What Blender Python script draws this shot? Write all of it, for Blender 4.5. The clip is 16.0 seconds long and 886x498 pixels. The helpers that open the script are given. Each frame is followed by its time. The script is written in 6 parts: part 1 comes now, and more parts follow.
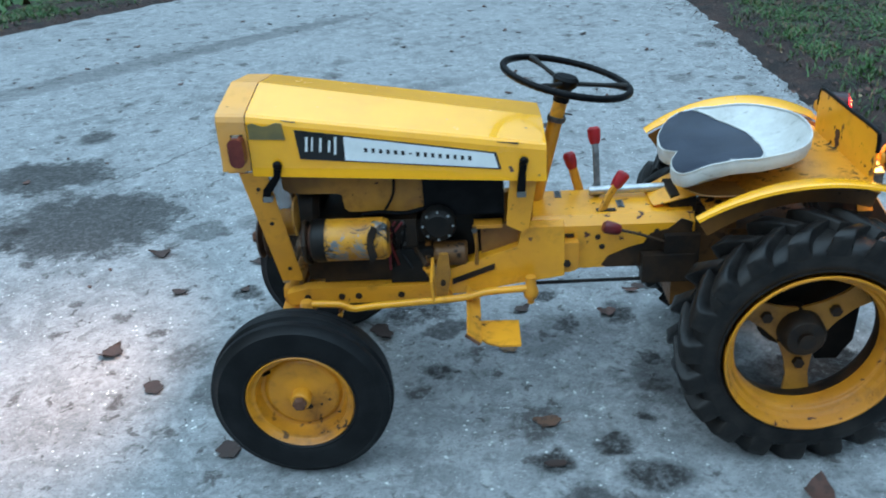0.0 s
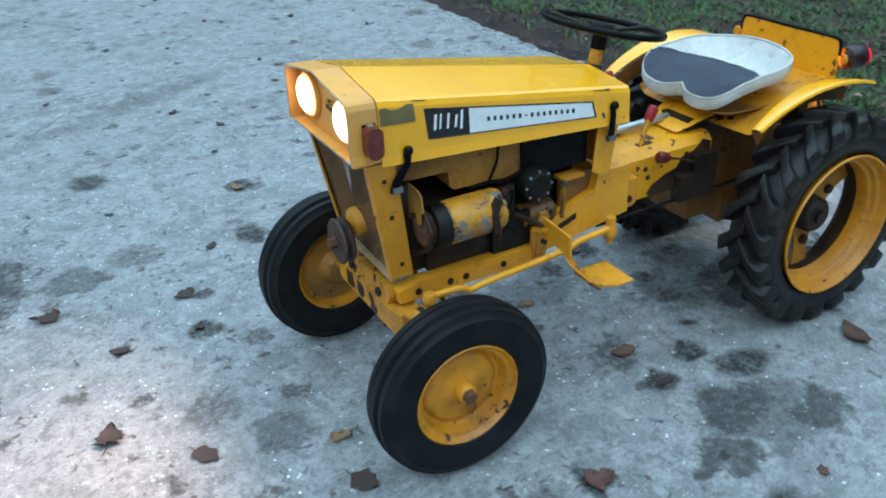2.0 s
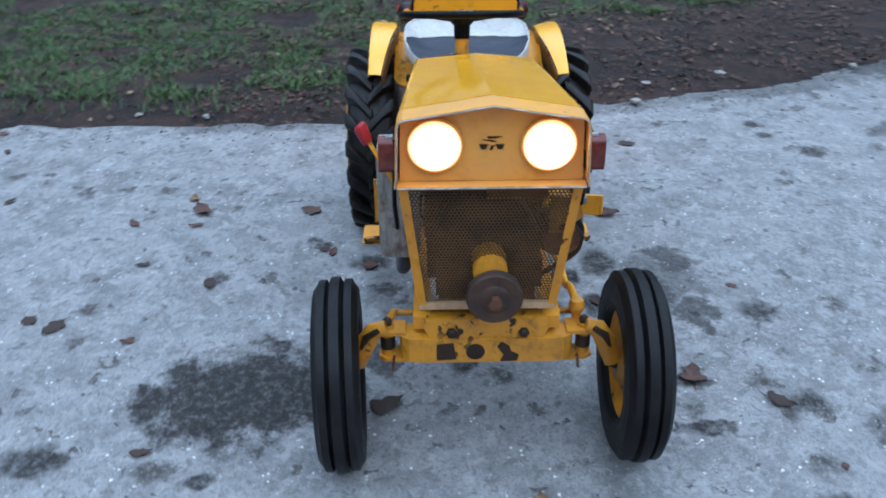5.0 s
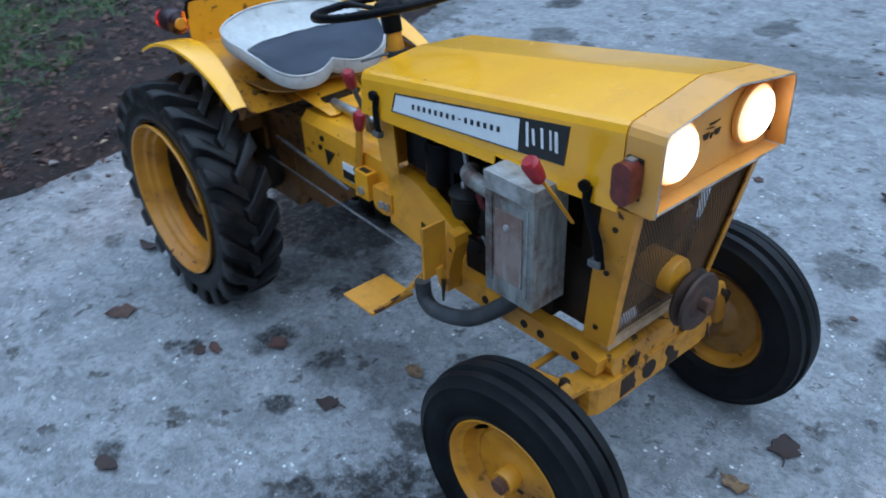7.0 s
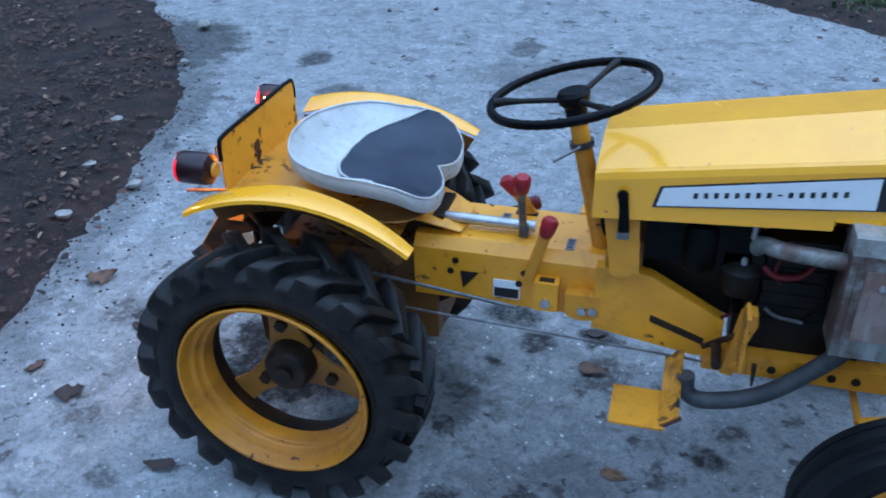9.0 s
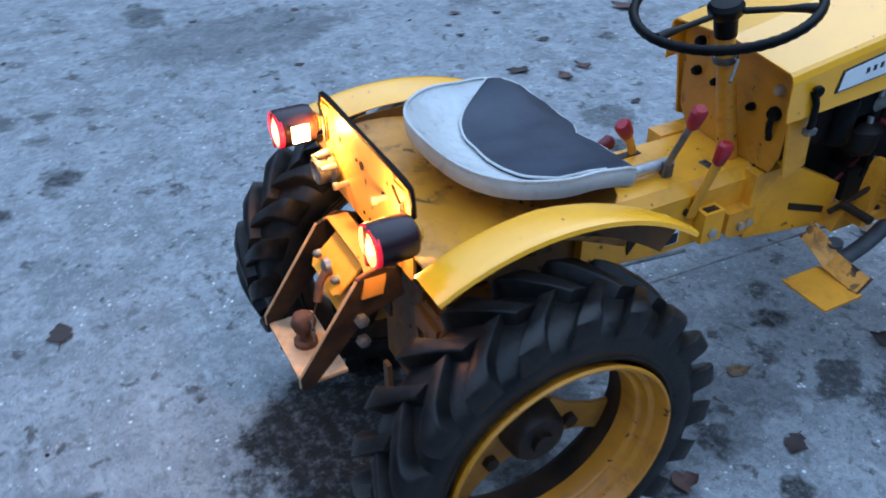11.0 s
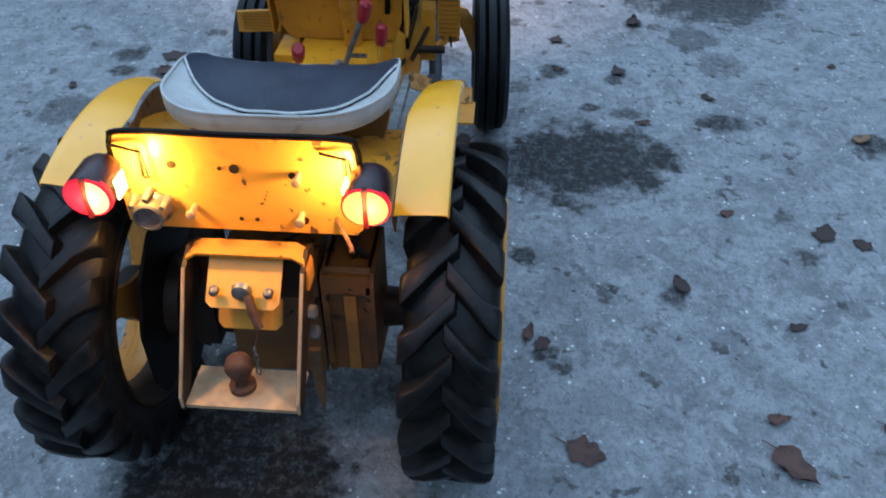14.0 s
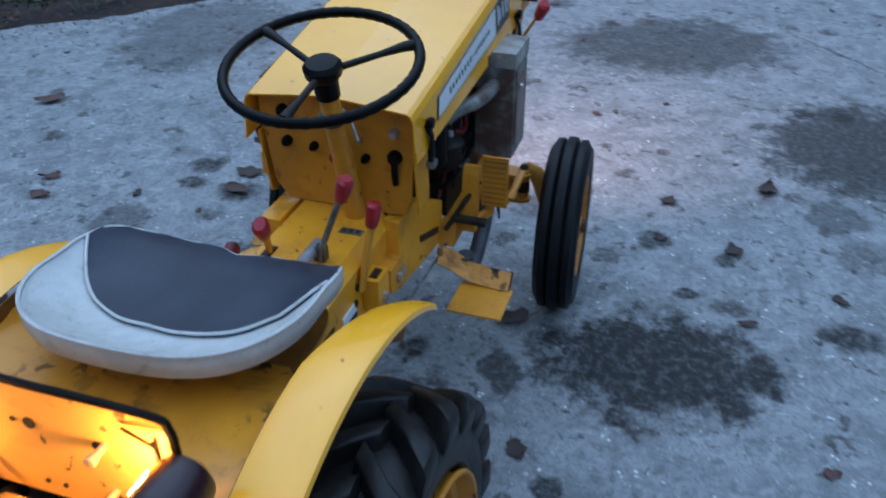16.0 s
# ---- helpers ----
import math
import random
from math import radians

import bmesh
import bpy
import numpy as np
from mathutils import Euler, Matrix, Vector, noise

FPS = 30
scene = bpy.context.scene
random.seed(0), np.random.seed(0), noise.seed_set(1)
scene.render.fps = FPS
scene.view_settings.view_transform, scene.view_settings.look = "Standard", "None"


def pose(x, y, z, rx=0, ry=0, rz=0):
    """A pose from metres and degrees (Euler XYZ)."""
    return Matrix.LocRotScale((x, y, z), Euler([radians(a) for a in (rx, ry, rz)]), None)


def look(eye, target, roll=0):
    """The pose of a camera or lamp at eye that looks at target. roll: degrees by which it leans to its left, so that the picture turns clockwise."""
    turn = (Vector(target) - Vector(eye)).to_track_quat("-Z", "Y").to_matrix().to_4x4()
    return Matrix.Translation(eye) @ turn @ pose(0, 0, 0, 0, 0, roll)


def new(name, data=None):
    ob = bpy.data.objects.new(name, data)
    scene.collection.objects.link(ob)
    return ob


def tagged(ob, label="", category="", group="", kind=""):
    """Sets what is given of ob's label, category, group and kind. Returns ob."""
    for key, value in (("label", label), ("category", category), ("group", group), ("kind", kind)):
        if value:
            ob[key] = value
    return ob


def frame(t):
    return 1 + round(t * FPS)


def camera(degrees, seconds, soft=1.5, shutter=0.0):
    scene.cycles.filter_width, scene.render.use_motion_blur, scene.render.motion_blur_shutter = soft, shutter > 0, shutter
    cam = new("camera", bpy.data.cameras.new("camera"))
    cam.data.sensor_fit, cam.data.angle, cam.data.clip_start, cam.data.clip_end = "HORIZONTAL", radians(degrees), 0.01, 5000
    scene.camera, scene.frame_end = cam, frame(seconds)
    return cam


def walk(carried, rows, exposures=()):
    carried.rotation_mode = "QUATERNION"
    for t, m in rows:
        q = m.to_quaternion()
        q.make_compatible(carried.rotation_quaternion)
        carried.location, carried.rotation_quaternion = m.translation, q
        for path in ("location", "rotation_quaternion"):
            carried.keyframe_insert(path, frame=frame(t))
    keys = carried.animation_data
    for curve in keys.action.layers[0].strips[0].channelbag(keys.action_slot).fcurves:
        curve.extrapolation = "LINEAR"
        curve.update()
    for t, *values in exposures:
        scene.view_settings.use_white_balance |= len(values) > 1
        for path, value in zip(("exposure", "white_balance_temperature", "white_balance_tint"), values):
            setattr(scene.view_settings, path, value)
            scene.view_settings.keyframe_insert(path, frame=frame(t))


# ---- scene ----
# ---- camera ----
cam = camera(55.0, 16.0, soft=1.8, shutter=0.35)
PATH = [
    (0, (0.686, 1.86, 1.343), (0.78, 0.083, 0.431), -3.6),
    (0.5, (1.003, 1.872, 1.333), (0.893, 0.106, 0.401), -2.6),
    (1, (1.266, 1.83, 1.342), (0.938, 0.094, 0.405), -2.8),
    (1.5, (1.516, 1.655, 1.341), (0.935, -0.01, 0.397), -2.8),
    (2, (1.801, 1.559, 1.332), (0.969, 0.023, 0.357), -2.2),
    (2.5, (2.013, 1.37, 1.309), (0.99, -0.04, 0.325), -3.3),
    (3, (2.19, 1.113, 1.317), (0.936, -0.085, 0.321), -2.8),
    (3.5, (2.436, 0.883, 1.326), (1.003, -0.098, 0.333), -2.0),
    (4, (2.504, 0.578, 1.291), (0.922, -0.16, 0.315), -2.0),
    (4.5, (2.543, 0.309, 1.277), (0.864, -0.116, 0.277), -0.8),
    (4.7, (2.588, 0.147, 1.298), (0.864, -0.097, 0.313), -0.4),
    (6.8, (1.892, -0.979, 1.277), (0.521, 0.001, 0.199), -3.0),
    (7, (1.81, -1.029, 1.283), (0.522, 0.057, 0.205), -2.0),
    (7.5, (1.527, -1.25, 1.297), (0.525, 0.139, 0.264), -0.6),
    (8, (1.209, -1.282, 1.303), (0.453, 0.274, 0.299), 0.1),
    (8.5, (0.923, -1.345, 1.308), (0.271, 0.241, 0.279), -1.7),
    (9, (0.65, -1.438, 1.336), (0.175, 0.202, 0.295), -1.4),
    (9.5, (0.347, -1.369, 1.315), (0.104, 0.297, 0.235), -1.3),
    (10, (0.015, -1.282, 1.3), (0.192, 0.355, 0.164), -1.1),
    (10.2, (-0.11, -1.249, 1.308), (0.172, 0.354, 0.145), -1.0),
    (12.3, (-0.888, -0.526, 1.228), (0.54, 0.324, 0.115), -1.4),
    (12.5, (-0.902, -0.478, 1.238), (0.587, 0.247, 0.117), -1.5),
    (13, (-0.993, -0.365, 1.256), (0.627, -0.031, 0.131), -0.7),
    (13.5, (-1.041, -0.34, 1.28), (0.573, -0.16, 0.113), -0.7),
    (14, (-1.064, -0.35, 1.275), (0.488, -0.223, 0.02), -0.2),
    (14.5, (-1.048, -0.336, 1.272), (0.473, -0.262, -0.024), 0.9),
    (15, (-0.969, -0.379, 1.29), (0.563, -0.282, 0.008), 1.6),
    (15.5, (-0.801, -0.521, 1.29), (0.794, -0.24, 0.116), 1.3),
    (16, (-0.594, -0.576, 1.246), (0.998, -0.044, 0.158), -0.3),
]
walk(cam, [(t, look(eye, target, roll)) for t, eye, target, roll in PATH],
     exposures=[(0, 0.57, 5250, -7), (2.0, 0.61, 5400, -8), (3.0, 0.62, 5500, -6), (4.0, 0.62, 5250, 2), (4.5, 0.62, 5480, 8), (7.0, 0.35, 5120, 5), (9.0, 0.37, 4680, 6), (10.0, 0.36, 4700, 9), (12.5, -0.11, 4900, 2), (15.5, -0.16, 4950, 3), (16.0, -0.22, 4800, 5)])

# ---- light: an overcast dusk sky, and the tractor's own lamps further down ----
SUN_EL, SUN_AZ = radians(20), radians(55)
world = bpy.data.worlds.new("dusk_sky")
scene.world = world
world.use_nodes = True
wn, wl = world.node_tree.nodes, world.node_tree.links
sky = wn.new("ShaderNodeTexSky")
sky.sky_type = "NISHITA"
sky.sun_disc = False
sky.sun_elevation, sky.sun_rotation = SUN_EL, SUN_AZ
sky.air_density, sky.dust_density, sky.ozone_density = 1.0, 3.0, 1.0
# an overcast sky is about three times brighter overhead than at the horizon
way = wn.new("ShaderNodeTexCoord").outputs["Generated"]
split = wn.new("ShaderNodeSeparateXYZ")
wl.new(way, split.inputs[0])
cover = wn.new("ShaderNodeMapRange")
cover.interpolation_type = "SMOOTHSTEP"
for i, v in enumerate((0.0, 0.28, 0.74, 0.1, 1.38)):
    cover.inputs[i].default_value = v
wl.new(split.outputs[2], cover.inputs[0])
grey = wn.new("ShaderNodeMix")
grey.data_type = "RGBA"
grey.inputs[0].default_value = 0.75
wl.new(sky.outputs[0], grey.inputs[6])
grey.inputs[7].default_value = (6.6, 7.5, 8.6, 1)
dim = wn.new("ShaderNodeMix")
dim.data_type, dim.blend_type = "RGBA", "MULTIPLY"
dim.inputs[0].default_value = 1.0
wl.new(grey.outputs[2], dim.inputs[6])
wl.new(cover.outputs[0], dim.inputs[7])
wl.new(dim.outputs[2], wn["Background"].inputs[0])
wn["Background"].inputs[1].default_value = 0.15
sun_lamp = bpy.data.lights.new("sun", "SUN")
sun_lamp.energy, sun_lamp.angle, sun_lamp.color = 0.5, radians(60), (0.92, 0.96, 1.0)
sun_ob = new("sun", sun_lamp)
sun_ob.matrix_world = look((0, 0, 0), (-math.sin(SUN_AZ) * 0.4, -math.cos(SUN_AZ) * 0.4, -1.0))


# ---- materials ----
class Nodes:
    """Short hand for a node material."""

    def __init__(self, name):
        self.mat = bpy.data.materials.new(name)
        self.mat.use_nodes = True
        self.n, self.l = self.mat.node_tree.nodes, self.mat.node_tree.links
        self.bsdf = self.n["Principled BSDF"]
        self.coord = self.n.new("ShaderNodeTexCoord").outputs["Object"]

    def put(self, socket, value):
        if hasattr(value, "is_output"):
            self.l.new(value, socket)
        elif isinstance(value, tuple) and len(value) == 3 and socket.type == "RGBA":
            socket.default_value = (*value, 1)
        else:
            socket.default_value = value

    def noise(self, scale, detail=4, rough=0.6, at=None, distort=0.0):
        t = self.n.new("ShaderNodeTexNoise")
        t.inputs["Scale"].default_value, t.inputs["Detail"].default_value = scale, detail
        t.inputs["Roughness"].default_value, t.inputs["Distortion"].default_value = rough, distort
        self.l.new(at or self.coord, t.inputs["Vector"])
        return t.outputs["Fac"]

    def voronoi(self, scale, out="Distance", at=None, feature="F1"):
        t = self.n.new("ShaderNodeTexVoronoi")
        t.feature = feature
        t.inputs["Scale"].default_value = scale
        self.l.new(at or self.coord, t.inputs["Vector"])
        return t.outputs[out]

    def ramp(self, fac, lo, hi, a=0.0, b=1.0):
        t = self.n.new("ShaderNodeMapRange")
        t.interpolation_type = "SMOOTHSTEP"
        for i, v in enumerate((fac, lo, hi, a, b)):
            self.put(t.inputs[i], v)
        return t.outputs[0]

    def mix(self, fac, a, b):
        t = self.n.new("ShaderNodeMix")
        t.data_type = "RGBA"
        self.put(t.inputs[0], fac), self.put(t.inputs[6], a), self.put(t.inputs[7], b)
        return t.outputs[2]

    def math(self, op, a, b=0.0):
        t = self.n.new("ShaderNodeMath")
        t.operation = op
        self.put(t.inputs[0], a), self.put(t.inputs[1], b)
        return t.outputs[0]

    def bump(self, height, strength, distance):
        t = self.n.new("ShaderNodeBump")
        t.inputs["Strength"].default_value, t.inputs["Distance"].default_value = strength, distance
        self.l.new(height, t.inputs["Height"])
        self.l.new(t.outputs[0], self.bsdf.inputs["Normal"])

    def done(self, color, rough, metal=0.0, **more):
        self.put(self.bsdf.inputs["Base Color"], color)
        self.put(self.bsdf.inputs["Roughness"], rough)
        self.put(self.bsdf.inputs["Metallic"], metal)
        for key, value in more.items():
            self.put(self.bsdf.inputs[key.replace("_", " ")], value)
        return self.mat


def paint(name, base, worn, grime, rust, gloss=0.32, chips=0.72, shine=0.5, coat=0.0):
    """Old enamel: faded patches, grime in broad clouds, small chips down to rust."""
    m = Nodes(name)
    fade = m.ramp(m.noise(6, 5), 0.35, 0.7)
    c = m.mix(fade, base, worn)
    dirt = m.ramp(m.noise(14, 8, 0.7, distort=0.4), 0.5, 0.78, 0.0, grime)
    c = m.mix(dirt, c, (0.12, 0.055, 0.015))
    chip = m.math("MULTIPLY", m.ramp(m.noise(48, 3, 0.5), chips, chips + 0.03), m.ramp(m.noise(5, 2), 0.45, 0.6))
    c = m.mix(chip, c, rust)
    fine = m.noise(420, 2)
    m.bump(m.math("ADD", m.noise(30, 3), m.math("MULTIPLY", fine, 0.15)), 0.12, 0.004)
    rough = m.math("ADD", m.math("MULTIPLY", dirt, 0.35), m.math("ADD", m.math("MULTIPLY", m.noise(22, 5), 0.16), gloss - 0.08))
    return m.done(c, m.math("ADD", rough, m.math("MULTIPLY", chip, 0.4)), Specular_IOR_Level=shine, Coat_Weight=coat, Coat_Roughness=0.06, Coat_IOR=1.56)


def plain(name, a, b, scale, rough, metal=0.0, bump=0.1, fine=200, **more):
    m = Nodes(name)
    c = m.mix(m.ramp(m.noise(scale, 6, 0.65), 0.32, 0.7), a, b)
    m.bump(m.noise(fine, 3), bump, 0.002)
    return m.done(c, m.math("ADD", m.math("MULTIPLY", m.noise(scale * 2, 4), 0.25), rough - 0.12), metal, **more)


RUST = (0.09, 0.035, 0.018)
YELLOW = paint("yellow_enamel", (0.95, 0.46, 0.004), (0.9, 0.42, 0.006), 0.08, RUST, 0.24, shine=0.5, coat=0.55)
FRAME_PAINT = paint("grimy_yellow_enamel", (0.82, 0.375, 0.006), (0.7, 0.31, 0.01), 0.4, RUST, 0.36, 0.66, coat=0.15)
# dull paint of the rims; on dash and column it stands for shade
RIM_AND_SHADE_PAINT = paint("dull_and_shaded_yellow_enamel", (0.64, 0.275, 0.008), (0.46, 0.185, 0.012), 0.7, RUST, 0.38, 0.66)
FRONT_RIM = paint("stained_yellow_enamel", (0.66, 0.285, 0.008), (0.42, 0.17, 0.012), 0.95, (0.02, 0.012, 0.008), 0.34, 0.62)
YELLOW_WORN = paint("worn_yellow_enamel", (0.68, 0.30, 0.012), (0.52, 0.225, 0.018), 0.6, RUST, 0.42, 0.665)
YELLOW_GRIMY = paint("oily_yellow_enamel", (0.42, 0.2, 0.02), (0.2, 0.09, 0.02), 0.9, (0.03, 0.02, 0.015), 0.5, 0.68)
GEARBOX_PAINT = paint("dark_brown_yellow_enamel", (0.2, 0.085, 0.012), (0.07, 0.032, 0.01), 0.95, (0.02, 0.012, 0.008), 0.5, 0.6)
PEDAL_PAINT = paint("rubbed_yellow_enamel", (0.7, 0.31, 0.01), (0.56, 0.25, 0.02), 0.85, (0.02, 0.014, 0.01), 0.36, 0.555)
PLATE_PAINT = paint("speckled_yellow_enamel", (0.86, 0.4, 0.006), (0.78, 0.35, 0.01), 0.3, RUST, 0.35, 0.635)
AXLE_PAINT = paint("battered_yellow_enamel", (0.6, 0.27, 0.012), (0.42, 0.19, 0.02), 0.95, (0.03, 0.018, 0.012), 0.42, 0.56)
CAP_PAINT = paint("faded_orange_yellow_enamel", (0.74, 0.36, 0.06), (0.62, 0.33, 0.11), 0.25, RUST, 0.42)
RUBBER = plain("tyre_rubber", (0.003, 0.0034, 0.0042), (0.0115, 0.012, 0.013), 12, 0.5, bump=0.35, Specular_IOR_Level=0.22)
RUBBER_DUSTY = plain("dusty_tyre_rubber", (0.0035, 0.0036, 0.0042), (0.024, 0.021, 0.019), 15, 0.4, bump=0.35, fine=120, Specular_IOR_Level=0.27)
BLACK = plain("black_plastic", (0.002, 0.002, 0.0025), (0.006, 0.006, 0.007), 30, 0.34, Specular_IOR_Level=0.1)
BLACK_METAL = plain("black_metal", (0.004, 0.004, 0.004), (0.014, 0.011, 0.009), 25, 0.5, bump=0.2, Specular_IOR_Level=0.25)
OILY = plain("oily_brown_iron", (0.012, 0.008, 0.005), (0.05, 0.026, 0.011), 16, 0.55, bump=0.4, fine=90, Specular_IOR_Level=0.3)
GREASE = plain("greasy_iron", (0.008, 0.006, 0.005), (0.035, 0.02, 0.01), 22, 0.55, bump=0.4, fine=90, Specular_IOR_Level=0.35)
RUSTY = plain("rusty_iron", (0.07, 0.028, 0.014), (0.16, 0.075, 0.04), 30, 0.75, 0.2, bump=0.4)
GRIME = plain("brown_grime", (0.075, 0.042, 0.018), (0.16, 0.085, 0.03), 18, 0.6, bump=0.3)
PULLEY = plain("dark_rusty_iron", (0.03, 0.02, 0.016), (0.08, 0.045, 0.03), 26, 0.6, 0.2, bump=0.4)
DARK_STEEL = plain("dark_worn_steel", (0.05, 0.05, 0.05), (0.15, 0.15, 0.15), 40, 0.4, 0.6)
WORN_STEEL = plain("dull_worn_steel", (0.12, 0.12, 0.12), (0.26, 0.26, 0.26), 40, 0.42, 0.6)
STEEL = plain("galvanised_steel", (0.42, 0.43, 0.44), (0.58, 0.59, 0.6), 40, 0.38, 0.85)
RED = plain("red_plastic", (0.36, 0.012, 0.018), (0.26, 0.012, 0.02), 40, 0.4)
DARK_RED = plain("dark_red_plastic", (0.13, 0.008, 0.012), (0.09, 0.008, 0.01), 40, 0.4)
def soiled_vinyl():
    """White vinyl gone grey, with dark scuffs and fine creases."""
    m = Nodes("white_vinyl")
    c = m.mix(m.ramp(m.noise(9, 6, 0.65), 0.35, 0.7), (0.6, 0.6, 0.58), (0.44, 0.43, 0.4))
    c = m.mix(m.ramp(m.noise(26, 8, 0.75, distort=0.5), 0.54, 0.7, 0.0, 0.65), c, (0.2, 0.19, 0.165))
    m.bump(m.math("ADD", m.noise(300, 3), m.math("MULTIPLY", m.noise(22, 5), 1.5)), 0.3, 0.003)
    return m.done(c, m.ramp(m.noise(18, 4), 0.3, 0.7, 0.38, 0.58))


WHITE_VINYL = soiled_vinyl()
NAVY_VINYL = plain("navy_vinyl", (0.017, 0.022, 0.038), (0.034, 0.042, 0.064), 12, 0.46, bump=0.4, fine=120, Specular_IOR_Level=0.35)
WHITE_PLATE = plain("white_enamel", (0.82, 0.84, 0.84), (0.74, 0.76, 0.76), 20, 0.3)
BLACK_PLATE = plain("black_enamel", (0.01, 0.01, 0.011), (0.02, 0.02, 0.021), 20, 0.3)
OLIVE = plain("bare_primer", (0.13, 0.11, 0.045), (0.2, 0.15, 0.05), 40, 0.6)
AMBER = plain("dull_red_lens", (0.10, 0.016, 0.012), (0.15, 0.03, 0.02), 60, 0.2)
HOSE = plain("grey_flexible_hose", (0.032, 0.036, 0.042), (0.07, 0.07, 0.072), 30, 0.6)


def streaked_metal():
    """Dull tinplate with rust run down it in streaks."""
    m = Nodes("rust_streaked_tinplate")
    mp = m.n.new("ShaderNodeMapping")
    mp.inputs["Scale"].default_value = (1.0, 1.0, 0.16)
    m.l.new(m.coord, mp.inputs[0])
    runs = m.noise(55, 5, 0.65, mp.outputs[0])
    c = m.mix(m.ramp(runs, 0.35, 0.65), (0.19, 0.195, 0.18), (0.37, 0.375, 0.35))
    c = m.mix(m.ramp(m.noise(9, 6, 0.7), 0.43, 0.62, 0.0, 0.9), c, (0.105, 0.058, 0.042))
    m.bump(m.noise(80, 4), 0.15, 0.003)
    return m.done(c, m.ramp(runs, 0.3, 0.7, 0.42, 0.62), 0.35)


TINPLATE = streaked_metal()
LID = plain("dented_tinplate", (0.5, 0.5, 0.48), (0.22, 0.2, 0.17), 26, 0.42, 0.4, bump=0.4, fine=60)


def rust_run():
    """Tin gone brown, with pale runs down it."""
    m = Nodes("pale_rust_stained_tin")
    mp = m.n.new("ShaderNodeMapping")
    mp.inputs["Scale"].default_value = (1.0, 1.0, 0.12)
    m.l.new(m.coord, mp.inputs[0])
    runs = m.noise(80, 5, 0.7, mp.outputs[0])
    c = m.mix(m.ramp(m.noise(16, 6, 0.7), 0.36, 0.62), (0.23, 0.145, 0.115), (0.32, 0.25, 0.215))
    c = m.mix(m.ramp(runs, 0.52, 0.66, 0.0, 0.8), c, (0.38, 0.36, 0.33))
    c = m.mix(m.ramp(runs, 0.42, 0.34, 0.0, 0.35), c, (0.1, 0.06, 0.045))
    m.bump(m.noise(70, 4), 0.25, 0.003)
    return m.done(c, m.ramp(runs, 0.3, 0.7, 0.45, 0.65), 0.25)


RUST_PANEL = rust_run()


def scraped_enamel():
    """Yellow paint rubbed down to bare metal in broad patches, with oil run over it."""
    m = Nodes("scraped_yellow_enamel")
    c = m.mix(m.ramp(m.noise(20, 5), 0.4, 0.65), (0.55, 0.26, 0.012), (0.4, 0.17, 0.012))
    bare = m.ramp(m.noise(11, 7, 0.7, distort=0.5), 0.53, 0.58)
    c = m.mix(bare, c, (0.22, 0.23, 0.24))
    oil = m.ramp(m.noise(15, 8, 0.75, distort=0.8), 0.52, 0.6)
    c = m.mix(oil, c, (0.014, 0.011, 0.01))
    m.bump(m.noise(60, 5), 0.2, 0.003)
    return m.done(c, m.ramp(m.noise(30, 5), 0.3, 0.7, 0.3, 0.6), m.math("MULTIPLY", bare, 0.6))


SCRAPED = scraped_enamel()
LAMP_BODY = plain("dark_red_lamp_body", (0.022, 0.004, 0.007), (0.014, 0.004, 0.006), 40, 0.3)
PINE = plain("bare_pale_steel", (0.52, 0.36, 0.2), (0.34, 0.22, 0.12), 30, 0.55, 0.1)


def glow(name, color, strength):
    m = Nodes(name)
    m.bsdf.inputs["Emission Color"].default_value = (*color, 1)
    m.bsdf.inputs["Emission Strength"].default_value = strength
    return m.done(color, 0.2)


def headlight_glass():
    """A lit lens: white in the middle, orange towards the rim in place of its halo."""
    m = Nodes("lit_headlight_glass")
    ln = m.n.new("ShaderNodeVectorMath")
    ln.operation = "LENGTH"
    m.l.new(m.coord, ln.inputs[0])
    far = m.ramp(ln.outputs["Value"], 0.024, 0.048)
    c = m.mix(far, (1.0, 0.86, 0.6), (1.0, 0.42, 0.1))
    m.l.new(c, m.bsdf.inputs["Emission Color"])
    m.l.new(m.ramp(far, 0.0, 1.0, 7.0, 0.95), m.bsdf.inputs["Emission Strength"])
    return m.done((0.9, 0.8, 0.7), 0.2)


HEADLIGHT = headlight_glass()
TAIL_RED = glow("lit_red_lens", (0.9, 0.012, 0.03), 0.5)
TAIL_DEEP = glow("lit_deep_red_lens", (1.0, 0.02, 0.045), 0.8)
TAIL_PINK = glow("lit_pink_lens", (1.0, 0.4, 0.2), 1.7)
TAIL_YELLOW = glow("lit_orange_lens", (1.0, 0.45, 0.07), 1.9)
TAIL_WINDOW = glow("lit_clear_window", (1.0, 0.62, 0.2), 14.0)

# ---- mesh helpers ----


def part(name, bm, material, parent, label="", smooth=False, at=None, crease=38):
    """Links a bmesh as one mesh object under a thing or a part."""
    bmesh.ops.recalc_face_normals(bm, faces=bm.faces)
    me = bpy.data.meshes.new(name)
    bm.to_mesh(me)
    bm.free()
    if isinstance(material, (list, tuple)):
        for one in material:
            me.materials.append(one)
    else:
        me.materials.append(material)
    if smooth:
        me.polygons.foreach_set("use_smooth", [True] * len(me.polygons))
        me.set_sharp_from_angle(angle=radians(crease))
    ob = new(name, me)
    if at is not None:
        ob.matrix_basis = at
    ob.parent = parent
    return tagged(ob, label)


def thing(name, label, category, group="", at=None):
    ob = new(name)
    ob.empty_display_size = 0.1
    if at is not None:
        ob.matrix_basis = at
    return tagged(ob, label, category, group)


